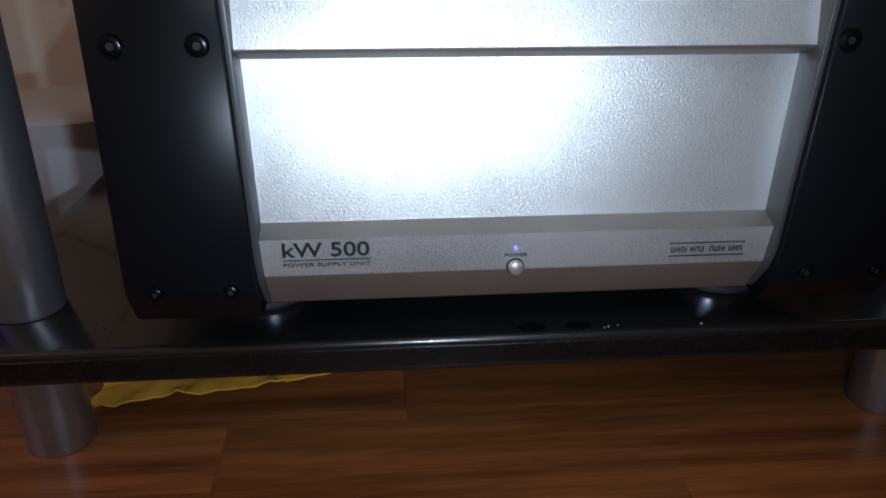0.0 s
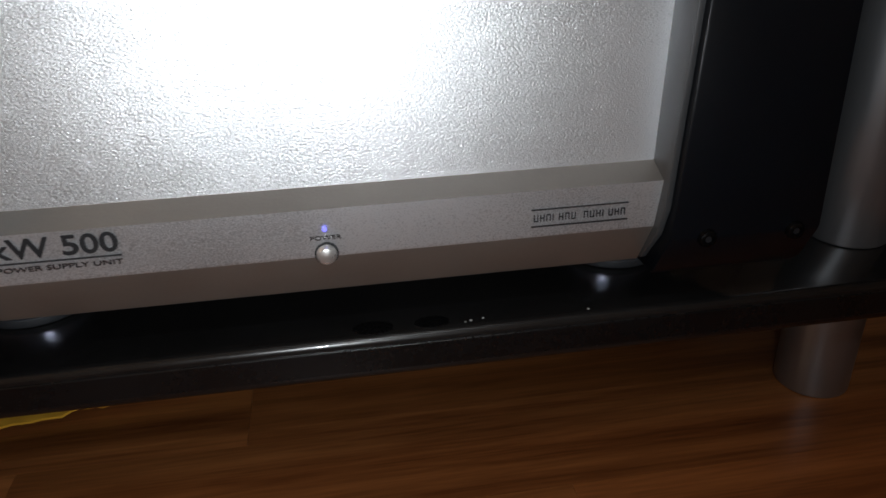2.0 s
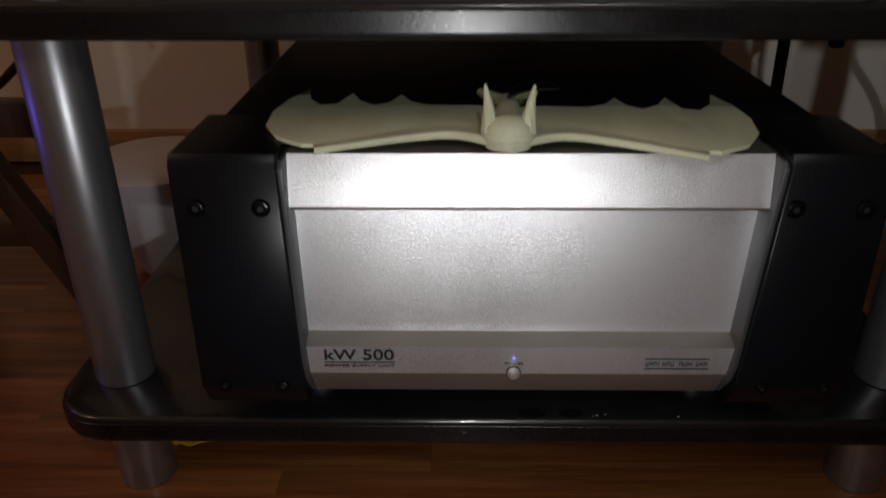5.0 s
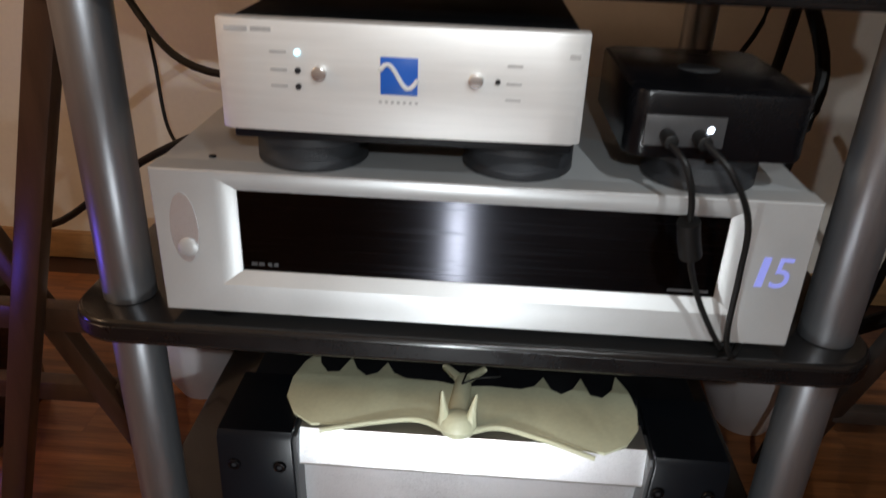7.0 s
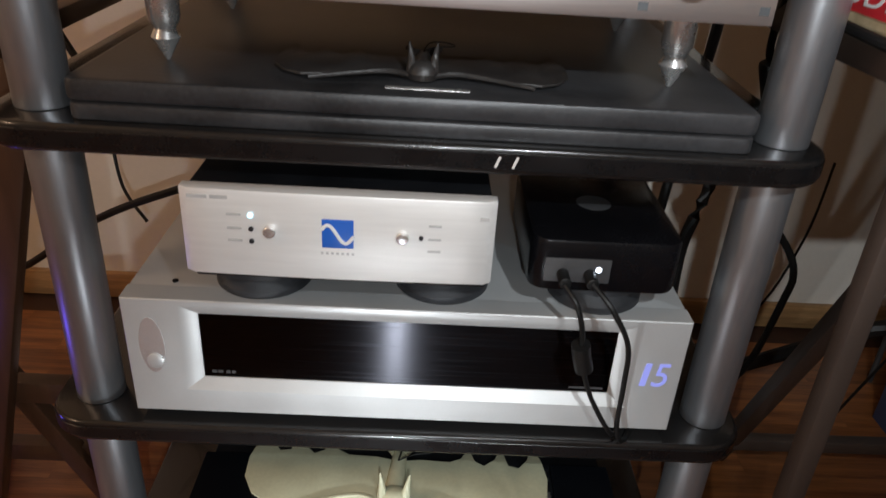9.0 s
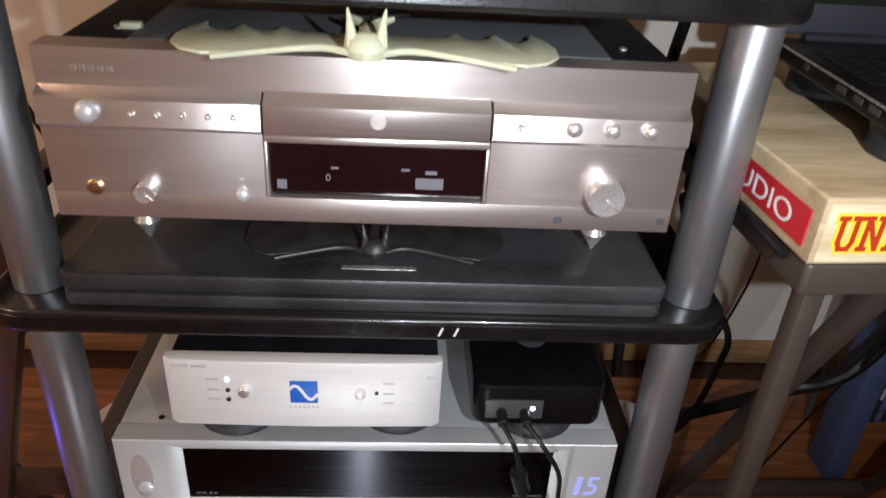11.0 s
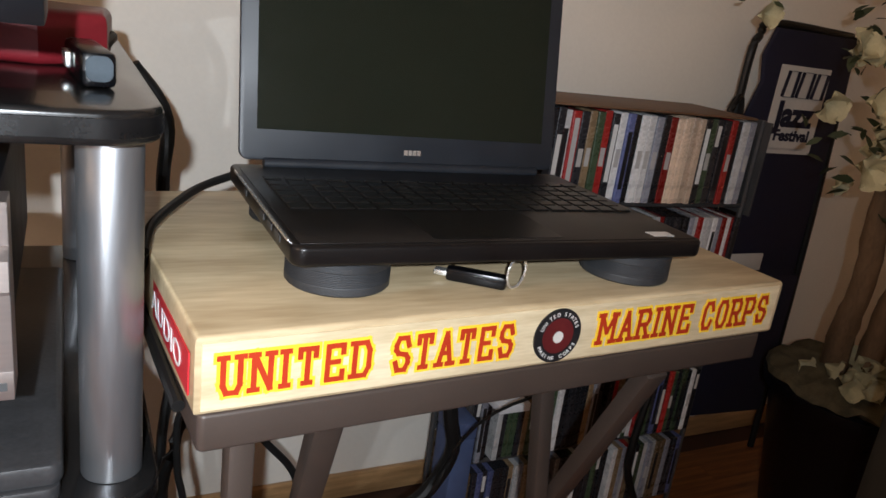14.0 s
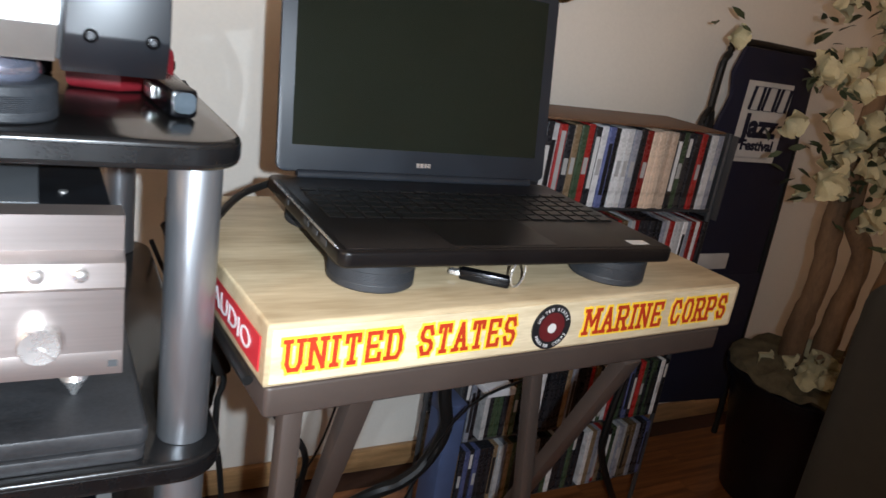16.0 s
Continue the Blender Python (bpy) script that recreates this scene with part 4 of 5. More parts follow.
# red sticker on the short side
side = Matrix.Translation((-0.001, 0.26, 0)) @ Matrix.Rotation(radians(-90), 4, "Z")
b = box(0.0, 0.25, -0.0006, 0.0004, BZ0 + 0.010, BZ1 - 0.014, 0)
b.transform(side)
st = part("side_sticker", at_board(b), REDLABEL, board, "red sticker with white lettering")
for body, x0, x1 in (("AUDIO", 0.126, 0.230), ("H", 0.078, 0.094)):
    b = fitted(body, x0, x1, 0.017, Matrix.Translation((0, -0.001, BZ0 + 0.0155)) @ Matrix.Rotation(radians(90), 4, "X"))
    b.transform(side)
    part("lettering", at_board(b), WHITEINK, st)

table = thing("tray_table", (0.82, 0.08, 0), "folding tray table with a taupe enamelled top and crossed legs", "table")
part("table_top", at_board(prism(rounded(0.003, BL - 0.01, 0.001, BD - 0.004, 0.005), 0.026, 0.0025, Matrix.Translation((0, 0, BZ0 - 0.0262)), seg=3)), TAUPE, table, "taupe enamelled tray top")
for p, q in (((0.040, 0.040), (0.040, 0.040)), ((0.385, 0.15), (0.45, 0.12))):
    part("leg", at_board(beam((*p, 0.656), (*q, 0.0), 0.019, 0.019, 0.004)), TAUPE, table, "upright steel leg")
for p, q in (((0.100, 0.030), (0.185, 0.390)), ((0.395, 0.010), (0.500, 0.373))):
    part("leg", at_board(beam((*p, 0.656), (*q, 0.0), 0.024, 0.018, 0.004)), TAUPE, table, "slanting steel leg")
part("cross_bar", at_board(beam((0.040, 0.040, 0.06), (0.444, 0.123, 0.06), 0.02, 0.02, 0.004)), TAUPE, table)
part("cross_bar", at_board(beam((0.177, 0.357, 0.06), (0.490, 0.340, 0.06), 0.02, 0.02, 0.004)), TAUPE, table)

# ---- laptop on pucks ----
LP = "pucks under the laptop"
for x, y in ((0.6685, 0.0), (0.926, -0.008), (0.676, 0.155), (0.93, 0.165)):
    puck(x, y, BZ1 + 0.0002, "black rubber puck under the laptop", LP)
LO = Matrix.Translation((0.6225, -0.043, BZ1 + 0.0258)) @ Matrix.Rotation(radians(-0.6), 4, "Z")
LW, LD, LH = 0.352, 0.236, 0.0145


def at_laptop(bm):
    bm.transform(LO)
    return bm


lap = thing("laptop", (0.8, 0.06, BZ1 + 0.0258), "open black laptop with a dark screen standing on pucks", "laptop")
part("base", at_laptop(prism(rounded(0, LW, 0, LD, 0.010), LH, 0.003, seg=3)), LAPTOP, lap, "black laptop base")
part("palm_rest", at_laptop(box(0.006, LW - 0.006, 0.006, LD - 0.02, LH, LH + 0.0006, 0.0002)), LAPTOP, lap)
part("touchpad", at_laptop(box(0.105, 0.215, 0.012, 0.078, LH + 0.0006, LH + 0.0009, 0)), LAPTOP, lap)
part("sticker", at_laptop(box(0.306, 0.328, 0.012, 0.024, LH + 0.0007, LH + 0.0010, 0)), PAPER, lap, "small pale sticker")
key = mesh_of("key", box(-0.0075, 0.0075, -0.007, 0.007, 0, 0.0014, 0.0006, 1), KEYCAP)
for row in range(6):
    for col in range(18):
        w = 1.0
        k = new("key", key)
        k.parent = lap
        px, py = 0.026 + col * 0.01795, 0.092 + row * 0.0170
        if row == 0 and 4 <= col <= 7:
            if col != 4:
                scene.collection.objects.unlink(k), bpy.data.objects.remove(k)
                continue
            px, w = 0.026 + 5.5 * 0.01795, 4.6
        k.matrix_basis = FRAMES[lap.name].inverted() @ LO @ Matrix.Translation((px, py, LH + 0.0006)) @ Matrix.Diagonal((w, 0.62 if row == 5 else 1, 1, 1))
LT = LO @ Matrix.Translation((0, LD - 0.006, LH + 0.001)) @ Matrix.Rotation(radians(90 - 10), 4, "X")


def at_lid(bm):
    bm.transform(LT)
    return bm


lid = part("lid", at_lid(prism(rounded(0.008, LW - 0.008, 0.004, 0.226, 0.009), 0.006, 0.0015, Matrix.Translation((0, 0, -0.006)))), BEZEL, lap, "open lid with a slate bezel")
part("screen", at_lid(box(0.0235, LW - 0.0235, 0.032, 0.216, -0.0002, 0.0005, 0)), SCREEN, lid, "dark switched-off screen")
part("hinge_cover", at_laptop(cyl((0.03, LD - 0.006, LH + 0.002), 0.0055, LW - 0.06, "X", 20)), BEZEL, lap)
for i in range(4):
    part("maker_bar", at_lid(box(0.1685 + i * 0.0047, 0.1722 + i * 0.0047, 0.0135, 0.0185, 0.0001, 0.0008, 0)), CHROME, lid)
for y0, y1 in ((0.035, 0.05), (0.06, 0.073), (0.085, 0.10), (0.15, 0.158)):
    part("port", at_laptop(box(-0.0006, 0.001, y0, y1, 0.0065, 0.0115, 0)), GREYPL, lap, "small metal port")
part("side_trim", at_laptop(box(-0.0005, 0.0006, 0.015, LD - 0.03, 0.0135, 0.0155, 0)), CHROME, lap)

usb = thing("usb_stick", (0.79, -0.02, BZ1), "black memory stick with a steel key ring lying on the board", "memory stick")
part("stick", beam((0.753, -0.008, BZ1 + 0.0062), (0.791, -0.036, BZ1 + 0.0062), 0.012, 0.011, 0.003), BOXBLACK, usb)
part("plug_tip", beam((0.746, -0.002, BZ1 + 0.006), (0.756, -0.010, BZ1 + 0.006), 0.009, 0.004, 0.0006), CHROME, usb)
ringpts = [(0.800 + 0.0125 * math.cos(a) * 0.9, -0.033 + 0.0125 * math.cos(a) * 0.43, BZ1 + 0.0135 + 0.0125 * math.sin(a)) for a in [i * math.tau / 16 for i in range(17)]]
part("key_ring", tube(ringpts, 0.0011, 8, smooth=3), CHROME, usb, "steel split ring")

# ---- compact disc rack ----
CX0, CX1, CY = 1.055, 1.535, 0.395
cdr = thing("disc_rack", (1.3, CY + 0.07, 0), "black wire rack filled with rows of discs", "rack")
TIERS = [0.10, 0.245, 0.39, 0.535, 0.683]
for z in TIERS:
    for y in (CY + 0.012, CY + 0.125):
        part("rail", tube([(CX0, y, z - 0.004), (CX1, y, z - 0.004)], 0.004, 8), GREYPL, cdr)
for x in (CX0, CX1):
    for y in (CY + 0.012, CY + 0.125):
        part("upright", tube([(x, y, 0.0), (x, y, 0.826)], 0.005, 8), GREYPL, cdr)
part("divider", box(CX1 + 0.004, CX1 + 0.008, CY - 0.004, CY + 0.14, TIERS[4] - 0.02, 0.824, 0.001), GREYPL, cdr)
CD_W = 0.0104
cd_meshes = []
for m in CD_COLOURS:
    cd_meshes.append(mesh_of("disc_case", box(0, CD_W - 0.0006, 0, 0.142, 0, 0.1245, 0.0007, 1), m))
spines = [mesh_of("spine_print", box(0.002, 0.0078, -0.0004, 0.0004, a, c, 0), m) for m, a, c in
          ((PAPER, 0.02, 0.09), (WHITEINK, 0.03, 0.11), (INK, 0.02, 0.10), (GREYINK, 0.05, 0.075), (PAPER, 0.085, 0.115), (GREYINK, 0.01, 0.115))]
rng = random.Random(7)
for tier, z in enumerate(TIERS[:4]):
    n = int((CX1 - CX0 - 0.01) / CD_W)
    for i in range(n):
        x = CX0 + 0.006 + i * CD_W
        c = rng.choice((0, 0, 0, 1, 2, 3, 4, 6, 7, 0))
        if rng.random() < 0.04:
            continue
        ob = new("disc_case", cd_meshes[c])
        ob.matrix_basis = pose(x, CY + rng.uniform(0, 0.006), z, 0, rng.uniform(-0.5, 0.8), 0)
        tagged(ob, ("pale salmon disc case in a matching set" if c == 5 else "slim plastic disc case standing upright in the rack"), "disc case", "discs in the rack")
        if rng.random() > 0.3:
            continue
        sp = new("spine_print", rng.choice(spines[:5] if c == 0 else (spines[2], spines[3], spines[5])))
        sp.parent = ob
# the top row holds taller film cases
x = CX0 + 0.006
for c in (0, 3, 0, 0, 0, 1, 2, 0, 3, 7, 2, 0, 1, 4, 0, 1, 1, 6, 0, 2, 5, 5, 5, 5, 5, 0, 7, 0, 0, 2, 0, 1, 6):
    w = 0.0112 if c == 5 else rng.uniform(0.0132, 0.0152)
    if x + w > CX1 - 0.004:
        break
    ob = new("disc_case", cd_meshes[c])
    ob.matrix_basis = pose(x, CY + rng.uniform(0, 0.006), TIERS[4], 0, rng.uniform(-0.4, 0.6), 0) @ Matrix.Diagonal((w / CD_W, 1, rng.uniform(1.09, 1.13), 1))
    tagged(ob, ("pale salmon film case in a matching set" if c == 5 else "plastic film case standing upright in the rack's top row"), "disc case", "discs in the rack")
    x += w
    if c != 5 and rng.random() < 0.75:
        sp = new("spine_print", rng.choice(spines[:5] if c == 0 else (spines[2], spines[3], spines[5])))
        sp.parent = ob
lone("rack_top_sheet", box(CX0 - 0.01, CX1 - 0.03, CY - 0.004, CY + 0.15, 0.8265, 0.8300, 0.001), mat("dark_wood_sheet", (0.15, 0.08, 0.042), 0.5, 0, 0.3, 10, 90, 0.1, stretch=(1, 12, 12)), "thin wooden sheet on the disc rack", "board")
BLUECARD = mat("blue_card", (0.06, 0.085, 0.18), 0.6)
blue = thing("blue_box", (1.03, CY, 0), "narrow blue cardboard box beside the disc rack", "box")
part("box_body", box(1.010, 1.046, CY - 0.03, CY + 0.03, 0.0, 0.315, 0.002), BLUECARD, blue)
part("box_lid", box(1.009, 1.047, CY - 0.031, CY + 0.031, 0.3152, 0.345, 0.003), BLUECARD, blue)
lone("clear_case", box(1.062, 1.115, CY - 0.06, CY + 0.0, 0.372, 0.385, 0.001), WHITEPL, "flat pale plastic case", "case")

# ---- folded chair in its navy cover ----
ch = thing("folding_chair", (1.83, 0.62, 0), "folded camping chair with navy canvas leaning on the wall", "chair")
part("canvas_back", prism([(1.712, 0.47), (1.99, 0.45), (1.985, 0.985), (1.745, 0.985), (1.725, 0.93), (1.738, 0.88), (1.712, 0.80)], 0.012, 0.003, facing(0.615)), NAVY, ch, "navy canvas back panel")
part("canvas_seat", prism([(1.69, 0.12), (2.02, 0.10), (2.01, 0.46), (1.70, 0.46)], 0.03, 0.008, facing(0.63)), NAVY, ch, "navy canvas seat panel")
part("frame_tube", tube([(1.69, 0.60, 0.0), (1.69, 0.605, 0.55), (1.69, 0.61, 0.90), (1.705, 0.612, 0.965), (1.74, 0.615, 0.992), (1.98, 0.62, 0.99)], 0.008, 10), CABLE, ch, "black steel tube frame")
part("frame_tube", tube([(1.655, 0.6, 0.62), (1.66, 0.6, 0.80), (1.685, 0.603, 0.845), (1.70, 0.605, 0.79)], 0.007, 10), CABLE, ch)
part("frame_tube", tube([(2.01, 0.60, 0.0), (2.005, 0.61, 0.6), (1.99, 0.62, 0.99)], 0.008, 10), CABLE, ch)
pr = part("print_panel", box(1.776, 1.925, 0.6018, 0.6028, 0.738, 0.918, 0), PAPER, ch, "off-white printed panel")
for x0, x1 in ((1.800, 1.832), (1.842, 1.878), (1.888, 1.920)):
    out = [(x0 - 0.004, 0.855), (x1 - 0.005, 0.855), (x1, 0.907), (x0 + 0.004, 0.907)]
    b = None
    for p, q in zip(out, out[1:] + out[:1]):
        b = beam((p[0], 0.6014, p[1]), (q[0], 0.6014, q[1]), 0.0095, 0.0006, 0, b)
    part("brand_shape", b, NAVY, pr)
part("print_writing", fitted("Jazz", 1.786, 1.908, 0.050, facing(0.6012, 0.797), 0.0003, 0.0032), NAVY, pr)
part("print_writing", fitted("Festival", 1.802, 1.908, 0.023, facing(0.6012, 0.766), 0.0003, 0.0014), NAVY, pr)
part("print_rule", box(1.784, 1.900, 0.6010, 0.6016, 0.746, 0.750, 0), GREYINK, pr)
part("white_trim", box(1.70, 1.87, 0.600, 0.606, 0.475, 0.515, 0.003), PAPER, ch, "pale fabric strip")

# ---- potted silk tree ----
tree = thing("potted_silk_tree", (1.93, 0.34, 0), "artificial flowering tree with cream blossoms in a black pot", "tree")
part("pot", lathe((1.93, 0.34, 0), [(0.11, 0), (0.125, 0.01), (0.165, 0.27), (0.182, 0.29), (0.186, 0.315), (0.175, 0.32), (0.165, 0.30), (0.02, 0.295)], 48), POT, tree, "glossy black pot")
b = lathe((1.93, 0.34, 0.29), [(0.170, 0.024), (0.184, 0.030), (0.180, 0.040), (0.165, 0.050), (0.12, 0.062), (0.05, 0.07), (0.01, 0.072)], 64)
for v in b.verts:
    v.co += Vector((0, 0, 0.02 * noise.noise(v.co * 25) + 0.008 * noise.noise(v.co * 90)))
part("moss", b, MOSS, tree, "dry moss filling")
b = tube([(1.88, 0.37, 0.30), (1.845, 0.36, 0.42), (1.83, 0.34, 0.55), (1.80, 0.33, 0.72), (1.78, 0.31, 0.95), (1.80, 0.28, 1.25)], 0.028, 12, taper=0.014)
b = tube([(1.92, 0.34, 0.30), (1.90, 0.32, 0.48), (1.88, 0.30, 0.62), (1.82, 0.32, 0.74), (1.84, 0.29, 1.0), (1.86, 0.27, 1.3)], 0.026, 12, taper=0.012, bm=b)
b = tube([(1.96, 0.30, 0.30), (1.95, 0.28, 0.5), (1.93, 0.26, 0.8), (1.90, 0.25, 1.2)], 0.022, 12, taper=0.01, bm=b)
for v in b.verts:
    v.co += 0.006 * Vector((noise.noise(v.co * 30), noise.noise(v.co * 30 + Vector((9, 0, 0))), 0))
trunk = part("trunk", b, BARK, tree, "bare twisted trunks")
rng = random.Random(11)


def blossom(bm, c, size):
    turn = Euler((rng.uniform(0.6, 2.2), rng.uniform(-0.6, 0.6), rng.uniform(-0.8, 0.8))).to_matrix().to_4x4()
    for k in range(4):
        b2 = bmesh.new()
        bmesh.ops.create_grid(b2, x_segments=3, y_segments=4, size=1)
        for v in b2.verts:
            x, y = v.co.x, (v.co.y + 1) / 2
            w = math.sin(math.pi * min(1, 0.15 + 0.8 * y)) * 0.62
            v.co = Vector((x * w, y, 0.75 * math.sin(y * 2.1) + 0.30 * x * x + rng.uniform(-0.05, 0.05)))
        b2.transform(Matrix.Translation(c) @ turn @ Matrix.Rotation(k * math.tau / 4 + rng.uniform(-0.2, 0.2), 4, "Z") @ Matrix.Diagonal((size, size, size, 1)))
        join(bm, b2)


def leaf(bm, c, size):
    turn = Euler((rng.uniform(-1, 1), rng.uniform(-1, 1), rng.uniform(0, 6.3))).to_matrix()
    pts = [(0, 0, 0), (0.22, 0.35, 0.05), (0.16, 0.75, 0.02), (0, 1.05, -0.08), (-0.16, 0.75, 0.02), (-0.22, 0.35, 0.05)]
    bm.faces.new([bm.verts.new(Vector(c) + turn @ (Vector(p) * size)) for p in pts])


fl, lf = bmesh.new(), bmesh.new()
for i in range(110):
    z = rng.uniform(0.70, 1.28)
    spread = 0.05 + 0.10 * (z - 0.62)
    c = Vector((1.765 + rng.gauss(0.0, spread), 0.29 + rng.gauss(-0.02, spread), z))
    blossom(fl, c, rng.uniform(0.022, 0.034))
    for k in range(3):
        leaf(lf, c + Vector((rng.gauss(0, 0.03), rng.gauss(0, 0.03), rng.gauss(0, 0.03))), rng.uniform(0.02, 0.042))
for i in range(26):
    blossom(fl, Vector((1.875 + rng.gauss(0, 0.05), 0.27 + rng.gauss(0, 0.06), 0.355 + rng.uniform(0, 0.03))), rng.uniform(0.022, 0.03))
part("blossoms", fl, PETAL, tree, "cream silk blossoms")
part("leaves", lf, LEAF, tree, "dark green silk leaves")

# ---- armchair at the edge ----
sofa = thing("armchair", (2.0, 0.0, 0), "dark grey-green upholstered armchair", "armchair")
part("arm", prism(rounded(1.47, 1.70, -0.6, 0.055, 0.05), 0.69, 0.04, seg=4), SOFA, sofa, "padded arm")
part("seat", box(1.71, 2.3, -0.6, 0.05, 0.0, 0.45, 0.05, 4), SOFA, sofa)

# ---- left side: wooden tray stand and small lights ----
stand = thing("wooden_tray_stand", (-0.3, 0.1, 0), "dark stained wooden folding stand beside the rack", "stand")
part("leg", beam((-0.232, 0.10, 0.0), (-0.066, 0.10, 0.62), 0.026, 0.02, 0.003), BROWNWOOD, stand)
part("leg", beam((-0.07, 0.14, 0.02), (-0.36, 0.14, 0.62), 0.022, 0.02, 0.003), BROWNWOOD, stand)
part("rail", beam((-0.60, 0.13, 0.235), (-0.07, 0.13, 0.235), 0.02, 0.028, 0.003), BROWNWOOD, stand)
part("rail", beam((-0.60, 0.15, 0.13), (-0.10, 0.15, 0.13), 0.02, 0.024, 0.003), BROWNWOOD, stand)
for x in (-0.062, -0.364):
    part("rail", beam((x, 0.0, 0.628), (x, 0.36, 0.628), 0.024, 0.018, 0.003), BROWNWOOD, stand)
bl = thing("blue_light_strip", (-0.27, 0.14, 0.0), "small device with a glowing blue light strip", "light")
part("device", box(-0.44, -0.30, 0.16, 0.30, 0.0, 0.20, 0.006), GLASS, bl)
part("strip", box(-0.2995, -0.2975, 0.17, 0.18, 0.03, 0.12, 0), LED_BLUE, bl, "glowing blue strip")
lamp("blue_strip_light", (-0.29, -0.03, 0.24), 0.25, (0.15, 0.1, 1.0), 0.02)
for x, nm in ((-0.10, 0), (0.63, 1)):
    w = thing("white_dish", (x, 0.34, 0.0), "rounded white plastic dish standing on the floor", "dish", "white dishes behind the rack")
    part("dish", lathe((x, 0.34, 0.0), [(0.035, 0), (0.05, 0.03), (0.072, 0.08), (0.078, 0.125), (0.07, 0.13), (0.02, 0.128)], 40), WHITEPL, w)

# yellow cloth under the rack
b = bmesh.new()
bmesh.ops.create_grid(b, x_segments=40, y_segments=24, size=0.5)
for v in b.verts:
    x, y = v.co.x, v.co.y
    edge = 0.012 * noise.noise(Vector((x * 6, y * 6, 3)))
    v.co = Vector((0.105 + x * 0.20 + edge, 0.105 + y * 0.13 + edge + 0.03 * x, 0.004 + 0.012 * abs(noise.noise(Vector((x * 5, y * 5, 1)))) + 0.006 * abs(noise.noise(Vector((x * 14, y * 14, 5))))))
bmesh.ops.solidify(b, geom=b.faces[:], thickness=0.0015)
lone("dust_cloth", b, YELLOW, "crumpled yellow dust cloth on the floor under the rack", "cloth")

# ---- cables ----
CABLES = [
    ([(-0.30, 0.55, 0.62), (-0.20, 0.50, 0.47), (-0.10, 0.42, 0.42), (0.05, 0.35, 0.43), (0.12, 0.30, 0.47)], 0.005, "black cable looping to the back of the rack"),
    ([(-0.19, 0.5, 0.46), (-0.185, 0.5, 0.40), (-0.17, 0.48, 0.32), (-0.13, 0.45, 0.28)], 0.0025, "thin black cable hanging behind the rack"),
    ([(-0.5, 0.6, 0.10), (-0.36, 0.5, 0.16), (-0.20, 0.45, 0.28), (-0.05, 0.40, 0.36), (0.05, 0.38, 0.40)], 0.0055, "black power cable behind the rack"),
    ([(0.552, 0.3, 0.842), (0.585, 0.31, 0.79), (0.585, 0.33, 0.70), (0.625, 0.47, 0.5), (0.60, 0.45, 0.3), (0.63, 0.5, 0.02)], 0.007, "thick black cable hanging behind the rack"),
    ([(0.545, 0.42, 0.62), (0.575, 0.42, 0.52), (0.53, 0.4, 0.43), (0.54, 0.38, 0.36)], 0.003, "thin black cable behind the rack"),
    ([(0.56, 0.33, 0.58), (0.61, 0.32, 0.47), (0.585, 0.3, 0.36), (0.60, 0.33, 0.25)], 0.0075, "thick black cable behind the rack"),
    ([(0.543, 0.06, 0.737), (0.551, 0.098, 0.744), (0.574, 0.147, 0.748), (0.605, 0.195, 0.752), (0.655, 0.222, 0.762)], 0.0038, "laptop power cable over the board"),
    ([(0.543, 0.06, 0.737), (0.548, 0.11, 0.69), (0.562, 0.15, 0.635), (0.574, 0.15, 0.605), (0.586, 0.15, 0.561), (0.581, 0.15, 0.536), (0.582, 0.15, 0.485), (0.590, 0.15, 0.436), (0.61, 0.17, 0.25), (0.62, 0.25, 0.005)], 0.0035, "black cable hanging beside the board"),
    ([(0.965, 0.34, 0.53), (0.973, 0.33, 0.40), (0.987, 0.33, 0.33), (0.963, 0.33, 0.274), (0.924, 0.33, 0.241), (0.87, 0.34, 0.215), (0.76, 0.40, 0.11), (0.66, 0.46, 0.014)], 0.011, "thick black hose curving under the tray table"),
    ([(0.93, 0.62, 0.36), (0.92, 0.62, 0.22), (0.86, 0.6, 0.08), (0.75, 0.58, 0.01)], 0.0022, "thin black wire along the wall"),
    ([(0.690, 0.36, 0.41), (0.715, 0.35, 0.373), (0.749, 0.35, 0.331), (0.763, 0.35, 0.300), (0.762, 0.35, 0.263), (0.745, 0.37, 0.12), (0.70, 0.42, 0.006)], 0.005, "black power cable hanging under the tray table"),
    ([(1.43, 0.385, 0.47), (1.397, 0.375, 0.373), (1.377, 0.37, 0.25), (1.385, 0.37, 0.18), (1.456, 0.375, 0.058), (1.50, 0.38, 0.008)], 0.007, "thick black hose in front of the disc rack"),
    ([(1.03, 0.1, 0.655), (1.05, 0.2, 0.50), (0.98, 0.3, 0.36), (0.9, 0.38, 0.004)], 0.0022, "thin black wire under the tray table"),
]
for pts, r, label in CABLES:
    c = thing("cable", pts[0], label, "cable", "cables")
    part("wire", tube(pts, r, 10), CABLE, c)
edge_cable = thing("cable", (0.55, 0.0, BZ0), "black cable running along the lower edge of the board", "cable", "cables")
part("wire", at_board(tube([(-0.0065, 0.31, 0.705), (-0.0060, 0.20, 0.690), (-0.0050, 0.10, 0.682), (-0.0045, 0.02, 0.679)], 0.0042, 10)), CABLE, edge_cable)
ad = thing("power_adapter", (0.57, 0.16, 0.52), "black in-line power adapter hanging on its cable", "adapter")
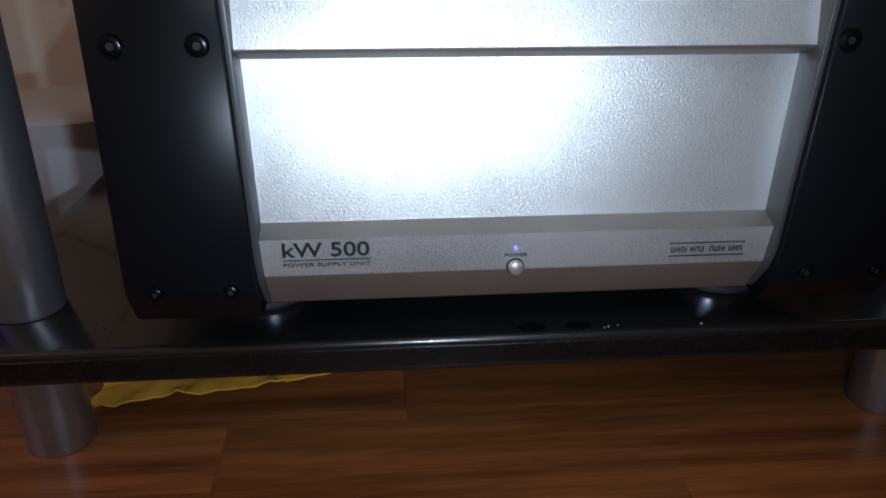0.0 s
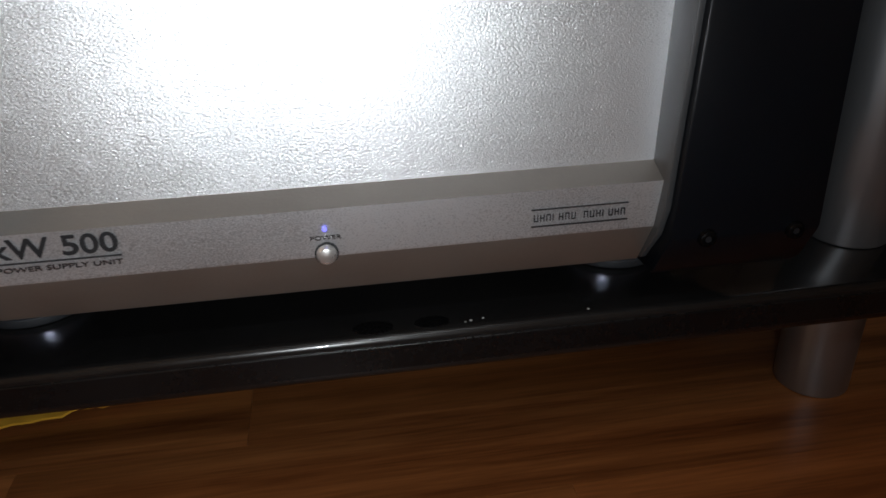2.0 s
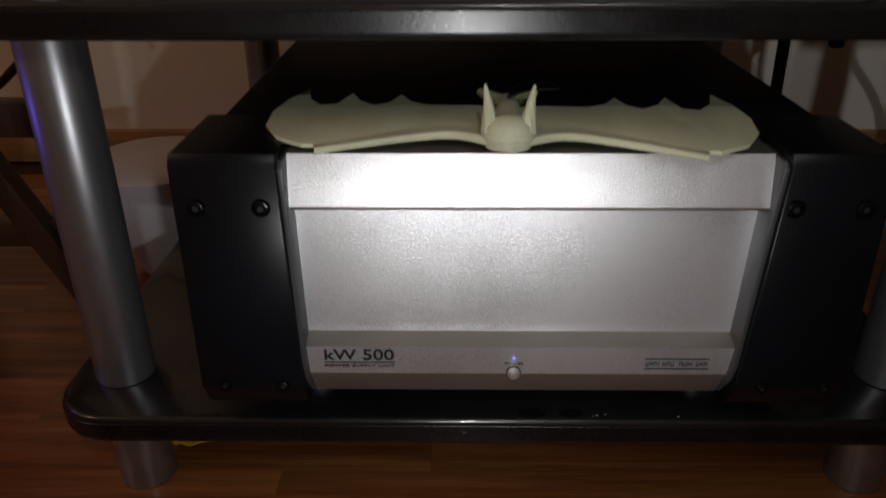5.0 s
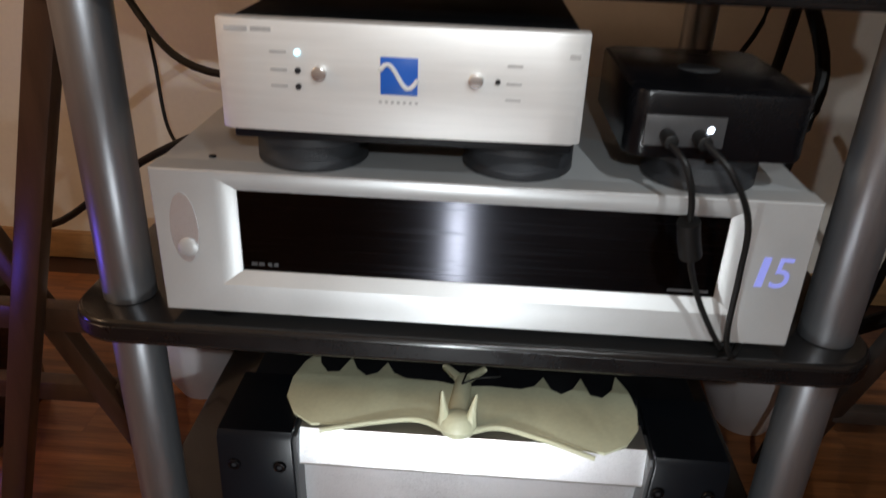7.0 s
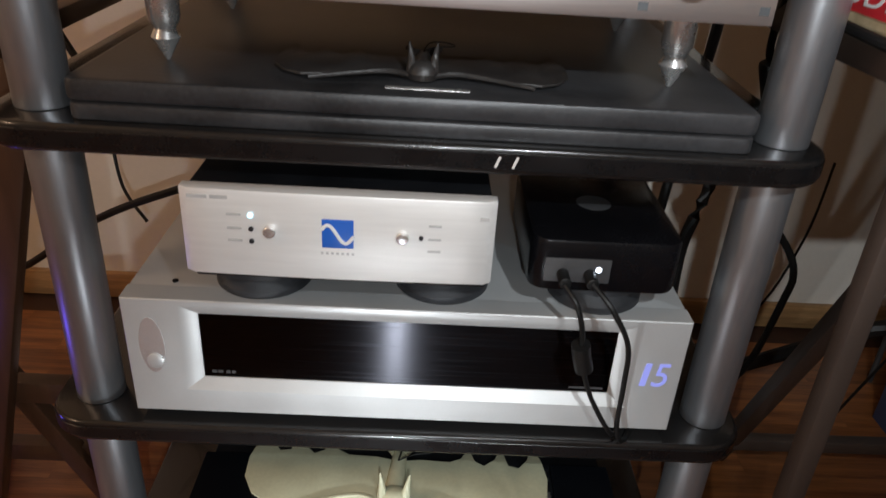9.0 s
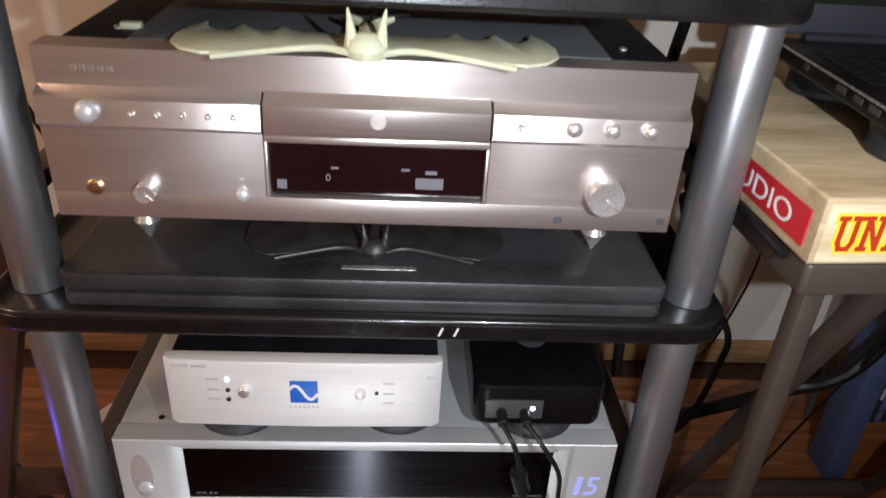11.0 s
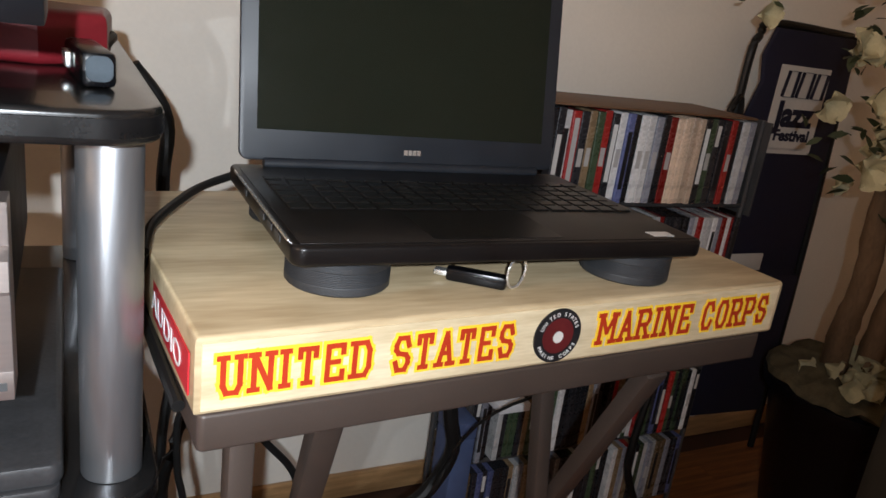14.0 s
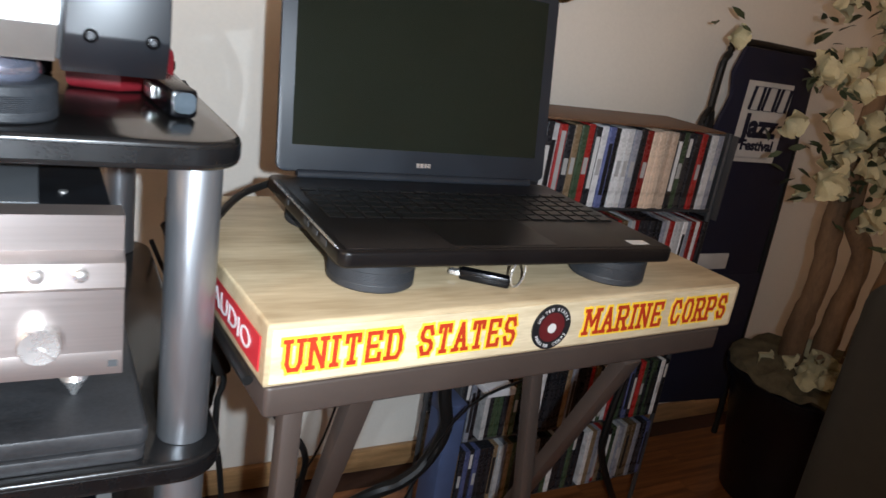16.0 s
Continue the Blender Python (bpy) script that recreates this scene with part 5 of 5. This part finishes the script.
part("adapter_body", beam((0.566, 0.15, 0.625), (0.584, 0.15, 0.570), 0.019, 0.026, 0.006), CABLE, ad)

# ---- floor planks ----
PW = 0.0565
rows = int((WALL_Y + 0.5) / PW) + 1
rng = random.Random(3)
lengths = (0.42, 0.5, 0.36)
plank_mesh = {}
for n in lengths:
    plank_mesh[n] = mesh_of("plank", box(0.0001, n - 0.0001, 0.0001, PW - 0.0001, -0.006, 0.0, 0), FLOOR)
for r in range(rows):
    y = 0.002 + (r - 9) * PW
    if y + PW > WALL_Y - 0.01:
        continue
    x = -0.95 + (0.17 * r * 1.37) % 0.4 if r != 9 else 0.205 - 0.42 - 0.36 - 0.5
    k = 0
    while x < 1.9:
        n = lengths[(k + r) % 3] if r != 9 else (0.5, 0.36, 0.42)[k % 3]
        p = new("plank", plank_mesh[n])
        p.parent = FLOOR_OB
        p.matrix_basis = Matrix.Translation(Vector((x, y, 0.0)) - FLOOR_OB.location)
        x += n
        k += 1
# the boards further off, one mesh
far = bmesh.new()
for r in range(-46, 12):
    y = 0.002 + r * PW
    if y < -2.59:
        continue
    x = -1.68 + (0.17 * (r + 60) * 1.37) % 0.4 - 0.4
    while x < 2.98:
        n = rng.choice(lengths)
        if not (-9 <= r < rows - 9 and -0.54 < x and x + n < 1.90):
            a, c = max(x, -1.69), min(x + n, 2.99)
            if c > a and y + PW < WALL_Y - 0.01:
                vs = [far.verts.new((px - FLOOR_OB.location.x, py - FLOOR_OB.location.y, pz - FLOOR_OB.location.z)) for pz in (-0.006, -0.0004) for px, py in ((a + 0.0001, y + 0.0001), (c - 0.0001, y + 0.0001), (c - 0.0001, y + PW - 0.0001), (a + 0.0001, y + PW - 0.0001))]
                for q in ((4, 5, 6, 7), (0, 1, 5, 4), (1, 2, 6, 5), (2, 3, 7, 6), (3, 0, 4, 7)):
                    far.faces.new([vs[k] for k in q])
        x += n
rest = new("far_planks", mesh_of("far_planks", far, FLOOR, False))
rest.parent = FLOOR_OB
tagged(rest, kind="stuff")
